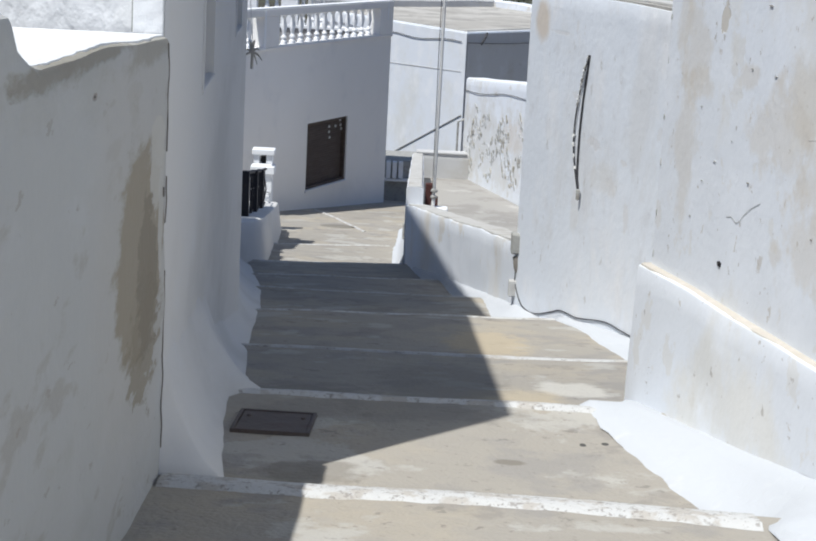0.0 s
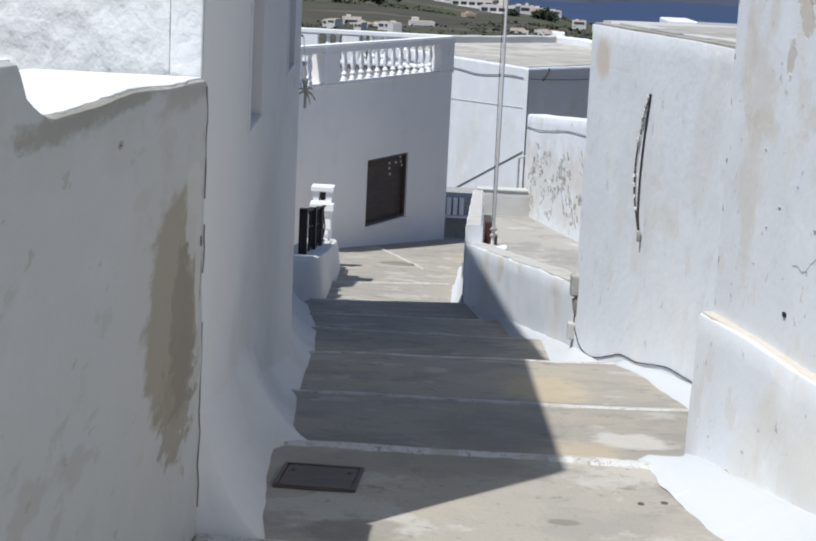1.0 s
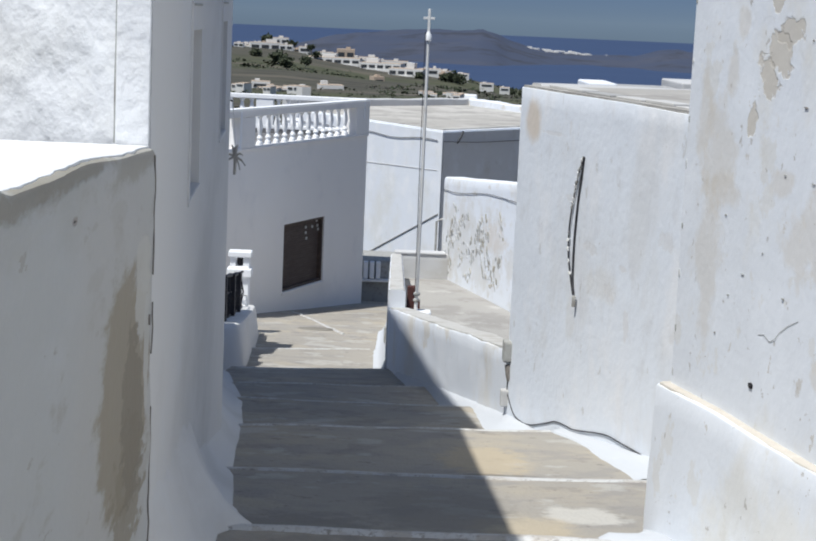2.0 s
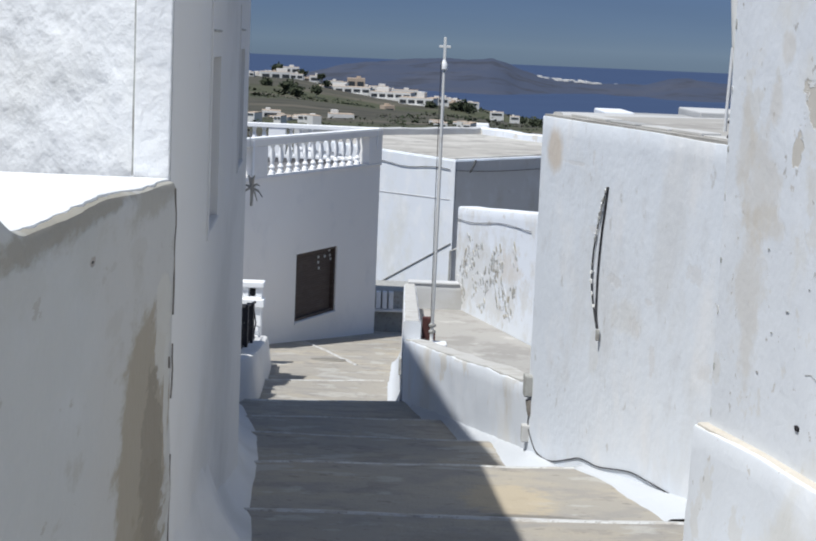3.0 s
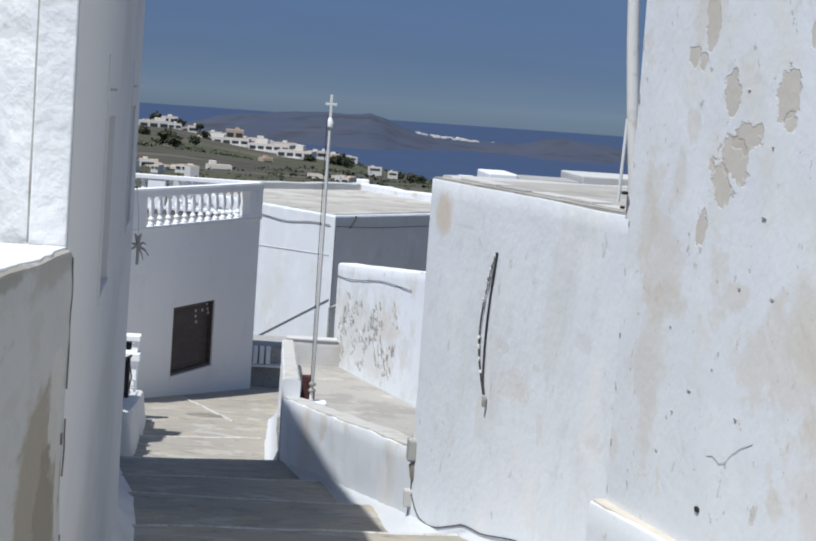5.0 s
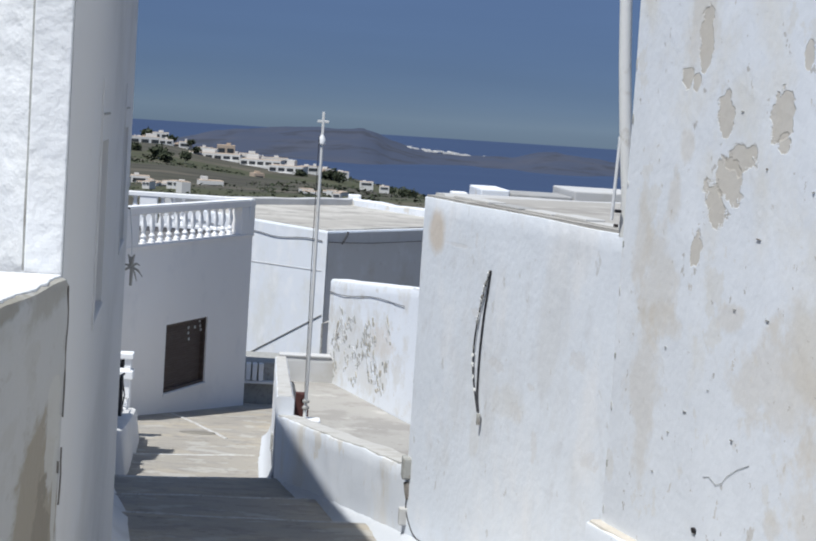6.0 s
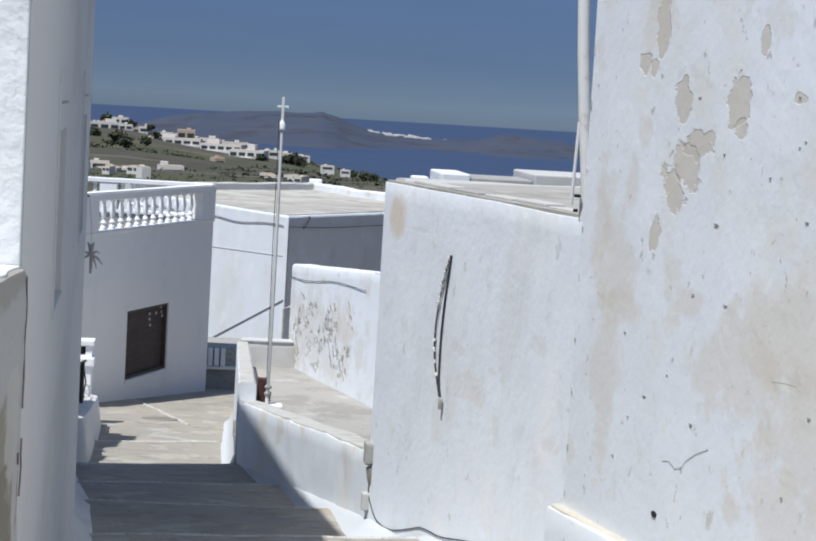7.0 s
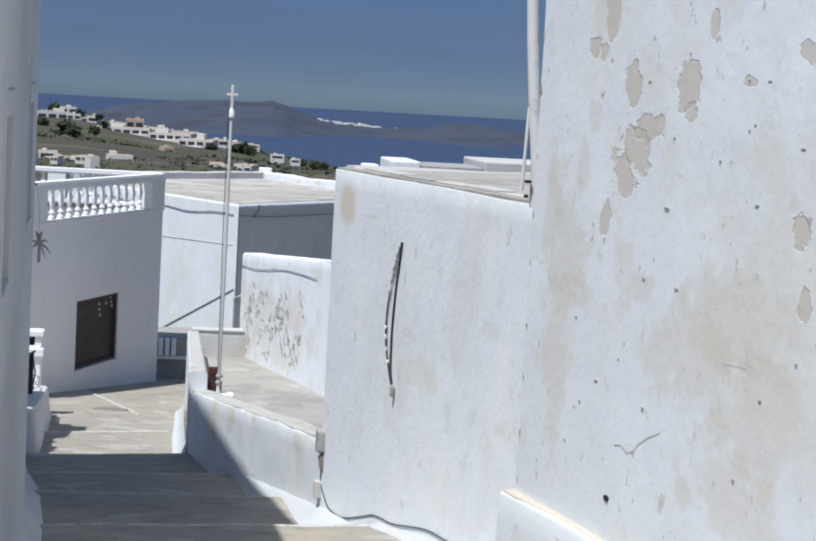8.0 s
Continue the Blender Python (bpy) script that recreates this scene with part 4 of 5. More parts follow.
put("terrace", prism("terrace", [(0.6, 18.75), (1.45, 11.1), (3.3, 11.9), (4.6, 20), (2.6, 26.2), (1.7, 29.6), (0.72, 29.6)], -3.6, -2.95, M_TERRACE), label="beige screed terrace floor behind the parapet", category="terrace floor", kind="structure")

red = thing("shutter_board", pose(0.755, 19.2, 0), "red-brown wooden board leaning behind the parapet", "wooden board")
put("board", block("board", (-0.055, -0.05, -2.97), (0.055, 0.05, -1.45), M_RED, 0.01), red)
put("cleat", block("cleat", (0.055, -0.07, -1.72), (0.10, -0.02, -1.60), M_RED, 0.008), red)
put("board_end", block("board_end", (0.0, -0.07, -1.52), (0.045, -0.051, -1.46), M_RED, 0.004), red)

flag = thing("cross_pole", pose(0.80, 17.9, 0), "tall white painted pole topped by a small cross", "pole")
put("pole", tube("pole", [(-0.03, 0, -1.62), (-0.02, 0, 0), (-0.02, 0, 1.47)], 0.0205, M_POLE, 12, 0.85), flag)
put("collar", turned("collar", [(0.024, 1.45), (0.037, 1.46), (0.037, 1.51), (0.026, 1.53), (0.016, 1.56)], M_PAINT), flag, at=pose(-0.02, 0, 0))
bm = bmesh.new()
cuboid(bm, (-0.014, -0.014, 1.55), (0.014, 0.014, 1.80), 0.004)
cuboid(bm, (-0.062, -0.012, 1.685), (-0.014, 0.012, 1.712), 0.003)
cuboid(bm, (0.014, -0.012, 1.685), (0.062, 0.012, 1.712), 0.003)
put("cross", done(bm, "cross", M_POLE), flag, "small white metal cross", at=pose(-0.02, 0, 0))
put("base_block", block("base_block", (-0.10, -0.1, -1.95), (0.14, 0.1, -1.52), M_PAINT, 0.015), flag)
put("bracket", block("bracket", (0.11, -0.13, -1.68), (0.20, 0.05, -1.58), M_BOX, 0.01), flag)
for z in (-1.35, -1.42):
    put("clamp", turned("clamp", [(0.034, z), (0.039, z + 0.006), (0.039, z + 0.024), (0.034, z + 0.03)], M_BOX), flag, at=pose(-0.025, 0, 0))
put("halyard", tube("halyard", [(-0.045, -0.035, -1.3), (-0.055, -0.03, 0.2), (-0.055, -0.03, 1.55)], 0.004, M_RUBBER, 6), flag, "thin dark cord")

# peeling building beside the terrace
MA, MB = Vector((1.55, 30.0)), Vector((2.75, 25.75))
peel = thing("house", pose(0, 0, 0), "whitewashed outbuilding with badly peeling grey plaster", "house")
put("wall", sweep_wall("wall", [MA, MB], lambda x, y: -4.5, lambda x, y: -1.14 + (30 - y) * 0.078, -0.4, M_PEEL, 0.15, 0.12, 0.006, 0.05), peel)
put("front_wall", sweep_wall("front_wall", [MB, (4.5, 26.2)], lambda x, y: -4.5, lambda x, y: -0.82, -0.4, M_WASH, 0.2, 0.2, 0.015, 0.04), peel)
put("roof", prism("roof", [(1.75, 29.9), (2.9, 25.95), (5, 26.4), (5, 30)], -1.5, -1.22, M_ROOF), peel)
md = (MB - MA).normalized()
mo = Vector((md.y, -md.x))
rnd = random.Random(5)
for k in range(620):
    u, z = rnd.uniform(0.15, 3.2), rnd.uniform(-2.9, -1.5)
    if abs(z + 2.17 - 0.04 * u) > 0.6 + 0.1 * math.sin(u * 5) or noise.noise(Vector((u * 1.6, z * 2.2, 3))) < -0.13:
        continue
    wide = rnd.uniform(0.014, 0.055)
    put("peeled_patch", flake("peeled_patch", MA, md, mo, u, z, wide, wide * rnd.uniform(0.9, 2.6), (M_BOX, M_MUD, M_WASH_GREY)[k % 3], 100 + k, 0.007 + 0.0001 * (k % 40), rnd.uniform(-0.7, 0.3)), peel)
put("conduit", tube("conduit", [(*(MA + md * u + mo * 0.012), -1.36 + 0.06 * u - 0.03 * math.sin(u * 2)) for u in [0.15 * k for k in range(26)]], 0.0055, M_RUBBER, 6), peel)
put("drain_pipe", tube("drain_pipe", [(1.44, 30.0, -2.5), (1.44, 30.0, -1.95), (1.55, 30.0, -1.9)], 0.02, M_BOX), peel)

# ---- the grey house with the balustrade ----
HA, HC = Vector((-2.62, 27.72)), Vector((0.12, 34.17))
hd = (HC - HA).normalized()
hs = Vector((hd.y, -hd.x))
HANG = math.degrees(math.atan2(hd.y, hd.x))
HM = pose(HA.x, HA.y, 0, 0, 0, HANG)


def hu(x):
    return (x - HA.x) / hd.x


WU0, WU1, WZ0, WZ1 = hu(-1.348), hu(-0.648), -3.48, -2.215
grey = thing("house", HM, "grey rendered house with a white balustrade terrace and one window", "house")
hw = holed_wall("wall", (0, 0), ((HC - HA).length, 0), -5.5, -0.74, [(WU0, WU1, WZ0, WZ1)], -0.35, M_RENDER)
put("wall", hw, grey)
put("side_wall", block("side_wall", ((HC - HA).length - 0.35, 0.35, -5.5), ((HC - HA).length, 4.0, -0.74), M_RENDER, 0.01), grey)
put("back_wall", block("back_wall", (0, 3.4, -5.5), ((HC - HA).length - 0.35, 3.7, -0.74), M_RENDER, 0.01), grey)
put("terrace_floor", block("terrace_floor", (0.0, 0.36, -0.95), ((HC - HA).length - 0.36, 3.4, -0.78), M_GAP_DARK, 0.01), grey)
LEN = (HC - HA).length
win = put("window", block("window", (WU0 - 0.02, 0.14, WZ0 - 0.02), (WU1 + 0.02, 0.18, WZ1 + 0.02), M_WOOD, 0.005), grey, "dark brown shuttered window")
for u in (WU0 + 0.025, WU1 - 0.025):
    put("stile", block("stile", (u - 0.025, 0.03, WZ0), (u + 0.025, 0.14, WZ1), M_WOOD, 0.004), win)
for z in (WZ0 + 0.025, WZ1 - 0.025):
    put("rail", block("rail", (WU0 + 0.05, 0.035, z - 0.025), (WU1 - 0.05, 0.14, z + 0.025), M_WOOD, 0.004), win)
for k in range(26):
    z = WZ0 + 0.07 + k * (WZ1 - WZ0 - 0.14) / 25
    put("slat", block("slat", (WU0 + 0.05, 0.10, z - 0.022), (WU1 - 0.05, 0.125, z + 0.022), M_WOOD), win)
for a, b in ((0.64, 0.87), (0.64, 0.79), (0.66, 0.70), (0.80, 0.86), (0.91, 0.94), (0.93, 0.86), (0.95, 0.80)):
    u, z = WU0 + a * (WU1 - WU0), WZ0 + b * (WZ1 - WZ0)
    put("pale_mark", block("pale_mark", (u - 0.03, 0.085, z - 0.025), (u + 0.03, 0.099, z + 0.025), M_WASH_GREY, 0.004), win, "small pale mark")
put("sill", block("sill", (WU0 - 0.03, -0.03, WZ0 - 0.05), (WU1 + 0.03, 0.03, WZ0 - 0.004), M_RENDER, 0.008), win)
# pieces of the parapet
BZ0, BZ1 = -0.70, -0.16
put("base_rail", block("base_rail", (0.0, -0.035, -0.75), (LEN, 0.26, BZ0), M_RENDER, 0.012), grey)
put("top_rail", block("top_rail", (0.0, -0.04, BZ1), (LEN - 0.002, 0.17, -0.03), M_RENDER, 0.015), grey)
put("cap", block("cap", (0.0, -0.03, -0.028), (LEN, 0.165, -0.01), M_PAINT, 0.004), grey, "white painted cap")
for u0, u1 in ((hu(-2.09), hu(-1.87)), (hu(-0.13), LEN)):
    put("pier", block("pier", (u0, -0.03, BZ0), (u1, 0.25, BZ1), M_RENDER, 0.01), grey)
put("white_frame", block("white_frame", (hu(-2.1) - 0.02, -0.05, -0.72), (hu(-2.1) + 0.04, -0.03, -0.05), M_PAINT, 0.005), grey, "white painted frame strip")
put("white_frame", block("white_frame", (0.0, -0.05, -0.74), (hu(-2.1) + 0.04, -0.03, -0.69), M_PAINT, 0.005), grey, "white painted frame strip")
put("white_line", block("white_line", (hu(0.01) - 0.02, -0.045, -0.4), (hu(0.01) + 0.02, -0.03, -0.02), M_PAINT, 0.005), grey)
BALUSTER = turned("baluster", [(0.06, 0), (0.06, 0.05), (0.04, 0.07), (0.034, 0.09), (0.056, 0.125), (0.036, 0.16), (0.026, 0.18), (0.036, 0.21), (0.054, 0.3), (0.051, 0.36), (0.034, 0.44), (0.031, 0.48), (0.048, 0.50), (0.048, 0.54)], M_PAINT, 12)
for k in range(13):
    u = hu(-1.80) + k * (hu(-0.20) - hu(-1.80)) / 12
    put("baluster", BALUSTER, grey, at=pose(u, 0.15, BZ0))
for k in range(4):
    put("baluster", BALUSTER, grey, at=pose(hu(-2.22) - 0.36 * k, 0.11, BZ0))
# the sunlit balustrade on the far side of that terrace
rear = thing("balustrade", pose(0.09, 34.3, 0, 0, 0, 176), "sunlit white balustrade along the far side of the terrace", "balustrade")
put("top_rail", block("top_rail", (0.0, 0.0, -0.09), (4.5, 0.22, 0.0), M_PAINT, 0.012), rear)
put("bottom_rail", block("bottom_rail", (0.0, 0.0, -0.69), (4.5, 0.22, -0.62), M_PAINT, 0.012), rear)
# Added dark strip, so the baluster gaps read as shaded.
put("gap_strip", block("gap_strip", (0.0, 0.01, -0.95), (4.5, 0.21, -0.69), M_GAP_DARK, 0.008), rear, "dark strip behind the balusters standing for shade")
for x, w in ((0.0, 0.2), (1.9, 0.35), (2.75, 0.4), (4.0, 0.5)):
    put("pier", block("pier", (x, 0.012, -0.62), (x + w, 0.205, -0.09), M_PAINT, 0.01), rear)
for x in [1.4 + 0.2 * k for k in range(3)] + [2.35 + 0.2 * k for k in range(2)] + [3.3 + 0.2 * k for k in range(4)]:
    put("baluster", BALUSTER, rear, at=pose(x, 0.11, -0.63))

# ---- gate and railing by the landing ----
put("kerb_strip", sweep_wall("kerb_strip", [(-1.15, 30.9), (-0.62, 28.6), (-0.10, 26.2)], low, lambda x, y: stair_z(x, y) + 0.022, 0.05, M_NOSE, 0.1, 0.3, 0.01, 0.015), stairs, "worn white painted strip")
# Flat dark disc with a paler rim, set flush in the landing.
lid = thing("round_disc", pose(-0.6, 26.98, stair_z(-0.6, 26.98) + 0.004, -6.5, 0, 0), "round dark disc set in the landing", "cover")
put("plate", turned("plate", [(0.29, -0.03), (0.29, 0.004), (0.28, 0.008)], M_DISC, 28), lid)
put("rim", turned("rim", [(0.31, -0.03), (0.31, 0.002), (0.292, 0.002)], M_TERRACE, 28), lid)
# Unseen mass with a toothed top, added to cast the landing's shadow.
side = thing("house", pose(0, 0, 0), "unseen block added to cast the shadow on the landing", "house")
put("wall", block("wall", (-4.6, 17.9, -6.0), (-2.5, 22.6, 1.1), M_WASH, 0.02), side)
for k, (y0, y1, z) in enumerate(((17.9, 18.5, 1.7), (18.9, 19.15, 1.5), (19.5, 20.4, 1.75), (20.75, 21.0, 1.5), (21.3, 22.1, 1.8))):
    put("shadow_tooth", block("shadow_tooth", (-2.75, y0, 1.1), (-2.5, y1, z), M_WASH, 0.02), side)
put("shadow_bar", block("shadow_bar", (-2.72, 18.5, 1.42), (-2.55, 21.3, 1.5), M_WASH, 0.01), side)
gate = thing("gate_post", pose(-1.76, 25.6, 0), "white masonry gate post with a flat cap and lantern notch", "gate post")
put("shaft", block("shaft", (-0.15, -0.15, -4.0), (0.15, 0.15, -2.24), M_PAINT, 0.015), gate)
put("lower_cap", block("lower_cap", (-0.19, -0.2, -2.40), (0.19, 0.12, -2.27), M_PAINT, 0.015), gate)
put("jamb", block("jamb", (-0.15, -0.1, -2.24), (-0.06, 0.12, -2.1), M_PAINT, 0.008), gate)
put("jamb", block("jamb", (0.05, -0.1, -2.24), (0.15, 0.12, -2.1), M_PAINT, 0.008), gate)
put("cap", block("cap", (-0.18, -0.14, -2.1), (0.18, 0.15, -2.01), M_PAINT, 0.015), gate)
put("lantern", turned("lantern", [(0.03, -2.24), (0.05, -2.2), (0.045, -2.12), (0.02, -2.1)], M_IRON, 8), gate, "small black iron lantern")

fence = thing("iron_railing", pose(0, 0, 0), "black iron railing on a low white wall", "railing")
put("low_wall", sweep_wall("low_wall", [(-1.36, 16.5), (-1.24, 17.6), (-1.27, 20.0), (-1.48, 25.4)], low, lambda x, y: ground_z(y) + 0.44, -0.6, M_HOUSE, 0.2, 0.08, 0.012, 0.06, 0.12), fence, "low rounded whitewashed wall")
RAIL = [(-1.50, 19.4), (-1.54, 21.2), (-1.60, 23.0), (-1.66, 24.8)]
for (xa, ya), (xb, yb) in zip(RAIL, RAIL[1:]):
    za, zb = ground_z(ya) + 0.40, ground_z(yb) + 0.40
    for h, r in ((0.06, 0.013), (0.36, 0.010), (0.58, 0.02)):
        put("rail", tube("rail", [(xa, ya, za + h), (xb, yb, zb + h)], r, M_IRON, 6), fence)
    put("post", block("post", (xa - 0.05, ya - 0.05, za - 0.1), (xa + 0.05, ya + 0.05, za + 0.60), M_IRON, 0.004), fence)
    for q in range(3):
        t = (q + 1) / 4
        px, py, pz = xa + (xb - xa) * t, ya + (yb - ya) * t, za + (zb - za) * t
        put("bar", tube("bar", [(px, py, pz - 0.02), (px + 0.05 * (q % 2), py, pz + 0.3), (px, py, pz + 0.58)], 0.011, M_IRON, 6), fence)
lattice = thing("metal_gate", pose(-1.66, 24.9, 0, 0, 0, 60), "white painted metal gate with a diagonal lattice", "gate")
put("gate_frame", tube("gate_frame", [(-0.3, 0, -3.45), (-0.3, 0, -2.5), (0.12, 0, -2.62), (0.12, 0, -3.45)], 0.02, M_PAINT, 8), lattice)
for k in range(6):
    put("bar", tube("bar", [(-0.3, 0, -3.4 + 0.15 * k), (0.12, 0, -3.25 + 0.11 * k)], 0.010, M_PAINT, 6), lattice)
    put("bar", tube("bar", [(-0.3, 0.01, -3.25 + 0.13 * k), (0.12, 0.01, -3.4 + 0.13 * k)], 0.010, M_PAINT, 6), lattice)

# ---- hanging ornament on the left house ----
orn = thing("hanging_ornament", pose(-0.535, 8.4, 0.925), "dried star-shaped plant bunch hanging on a wire", "ornament")
put("wire", tube("wire", [(0, 0, 0.05), (-0.004, 0, 0.16), (-0.02, 0, 0.3)], 0.0025, M_POLE, 5), orn)
put("hook", tube("hook", [(-0.02, 0, 0.3), (-0.05, 0, 0.31), (-0.09, 0, 0.30)], 0.005, M_IRON, 5), orn)
for k, (tx, tz, r) in enumerate(((-0.06, -0.055, 0.009), (0.058, -0.05, 0.009), (-0.05, -0.005, 0.008), (0.045, 0.01, 0.008), (0.004, -0.09, 0.011), (-0.02, 0.06, 0.010), (0.016, 0.065, 0.010), (0.03, -0.075, 0.007))):
    put("leaf", tube("leaf", [(0, 0, 0.0), (tx * 0.6, 0.012 * (k % 3 - 1), tz * 0.6 + 0.012), (tx, 0.02 * (k % 3 - 1), tz)], r, M_DRY, 5, 0.35), orn)
put("stem", tube("stem", [(0, 0, 0.05), (0, 0, -0.1)], 0.008, M_DRY, 6), orn)

# ---- flat-roofed white house behind ----
back = thing("house", pose(0, 0, 0), "flat-roofed white house with a low parapet", "house")
BP = [(1.94, 41.2), (6.6, 47.0), (3.3, 54.2), (-2.4, 48.9)]
put("wall", prism("wall", BP, -9.0, -1.06, M_WASH, 0.03), back)
put("roof", prism("roof", [(1.95, 41.5), (6.35, 47.0), (3.3, 53.9), (-2.1, 48.8)], -1.06, -1.03, M_ROOF), back)
# Left parapet is coloured grey to carry the shade on its side.
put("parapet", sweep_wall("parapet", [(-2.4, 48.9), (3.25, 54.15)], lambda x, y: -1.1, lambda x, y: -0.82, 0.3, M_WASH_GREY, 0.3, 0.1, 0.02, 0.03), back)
put("parapet", sweep_wall("parapet", [(3.35, 54.15), (6.6, 47.0)], lambda x, y: -1.1, lambda x, y: -0.82, 0.3, M_WASH_OLD, 0.3, 0.1, 0.03, 0.04), back)
put("post", block("post", (3.1, 53.9, -1.03), (3.5, 54.3, -0.7), M_PAINT, 0.03), back)
facade = (Vector((-2.4, 48.9)) - Vector((1.94, 41.2))).normalized()
fo = Vector((-facade.y, facade.x))
if fo.y > 0:
    fo = -fo


def on_back(u, z, out=0.05):
    p = Vector((1.94, 41.2)) + facade * u + fo * out
    return (p.x, p.y, z)


# Grey sheet over the white side wall; its colour stands for shade.
put("shaded_side", prism("shaded_side", [(1.99, 41.2), (1.97, 41.17), (6.63, 46.97), (6.6, 47.0)], -9.0, -1.10, M_WASH_GREY), back, "side darkened to grey for its shade")
put("power_line", tube("power_line", [on_back(8.6 - 0.4 * k, -1.37 - 0.03 * math.sin(k * 0.9) + 0.07 * max(0, k - 15) / 6, 0.02) for k in range(22)], 0.009, M_RUBBER, 6), label="sagging black power line along the white wall", category="power line")
right_dir = (Vector((6.6, 47.0)) - Vector((1.94, 41.2))).normalized()
put("power_line", tube("power_line", [(1.92 + right_dir.x * u + 0.05, 41.15 + right_dir.y * u - 0.07, -1.30 - 0.07 * math.sin(min(1.5, u * 0.7))) for u in [0.25 * k for k in range(20)]], 0.009, M_RUBBER, 6), label="sagging black power line along the shaded wall", category="power line")
put("cable_hook", tube("cable_hook", [(2.32, 41.6, -1.36), (2.42, 41.72, -1.2), (2.47, 41.78, -1.08)], 0.03, M_RUBBER, 6), back)
put("handrail", tube("handrail", [on_back(6.2, -5.65, 0.014), on_back(3.94, -4.72, 0.014), on_back(0.05, -3.1, 0.014)], 0.013, M_BOX, 6), label="grey sloping handrail fixed along the white wall", category="handrail")
put("wall_seam", tube("wall_seam", [on_back(8, -2.3, 0.0), on_back(0.2, -2.04, 0.0)], 0.012, M_WASH_GREY, 5), back)
# Pale slab, mostly hidden, added to reflect sunlight onto the house's shaded side.
put("yard", prism("yard", [(0.9, 31.0), (12.0, 31.0), (12.0, 46.0), (3.0, 41.0), (0.9, 40.0)], -7.0, -5.6, M_ROOF), label="mostly hidden pale slab added to bounce light", category="yard", kind="structure")
low_house = thing("house", pose(0, 0, 0), "lower house behind the landing, darkened for its shade", "house")
# Wall takes a dark grey base that stands for the shade on it.
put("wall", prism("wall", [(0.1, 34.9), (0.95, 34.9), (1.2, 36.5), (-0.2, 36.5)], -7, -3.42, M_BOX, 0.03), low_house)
for x in (0.14, 0.27, 0.40):
    put("short_post", block("short_post", (x, 34.72, -3.78), (x + 0.10, 34.9, -3.42), M_PAINT, 0.02), low_house, "short white post")
put("ledge", block("ledge", (0.1, 34.7, -3.84), (0.8, 34.9, -3.79), M_RENDER, 0.008), low_house)

# ---- roof blocks seen over the right-hand roof ----
# Second block is the white house's shaded half, coloured grey.
for (x0, x1, z, d, m, label) in ((2.89, 3.25, 0.985, 1.2, M_WASH_OLD, "white flat-topped house seen over the roof"), (3.26, 4.04, 0.95, 1.0, M_CEMENT_SHADE, "grey half of the white house, its shade put into the colour"), (4.06, 5.2, 1.03, 1.6, M_WASH_GREY, "stained white flat-topped house seen over the roof"), (2.53, 2.73, 0.925, 0.3, M_PAINT, "small white chimney block seen over the roof")):
    h = thing("house", pose(0, 0, 0), label, "house")
    put("wall", block("wall", (x0, 20.6, -3.2), (x1, 20.6 + d, z), m, 0.02), h)
# worn edge of the flat roof, laid in uneven lengths
re = random.Random(8)
u = 0.35
while u < 3.9:
    long = re.uniform(0.25, 0.6)
    p = WA + WD * (u + long / 2)
    h = re.uniform(0.008, 0.022)
    put("roof_edge", block("roof_edge", (-long / 2, -0.03, 0), (long / 2, 0.09, h), (M_WASH_GREY, M_CEMENT_SHADE, M_WASH_GREY)[re.randrange(3)], 0.005), house_r, at=pose(p.x + 0.10, p.y + 0.02, 1.282, 0, 0, math.degrees(math.atan2(WD.y, WD.x)) + re.uniform(-1, 1)))
    u += long + re.uniform(0.0, 0.12)
mast = thing("vent_pipe", pose(0, 0, 0), "weathered white pipe rising from the flat roof", "pipe")
put("pipe", tube("pipe", [(1.865, 7.52, 1.285), (1.86, 7.5, 1.47), (1.825, 7.5, 1.8), (1.80, 7.5, 2.1), (1.77, 7.5, 2.6), (1.74, 7.5, 3.2)], 0.030, M_POLE, 12), mast)
put("rod", tube("rod", [(1.80, 7.55, 1.36), (1.803, 7.5, 1.76)], 0.008, M_PAINT, 6), mast)
put("clip", block("clip", (1.80, 7.47, 1.40), (1.83, 7.50, 1.415), M_IRON, 0.004), mast)
put("clip", block("clip", (1.80, 7.47, 1.33), (1.82, 7.50, 1.345), M_IRON, 0.004), mast)


# ---- far houses and trees ----
def at_bearing(w, r):
    return r * math.sin(radians(w)), r * math.cos(radians(w))


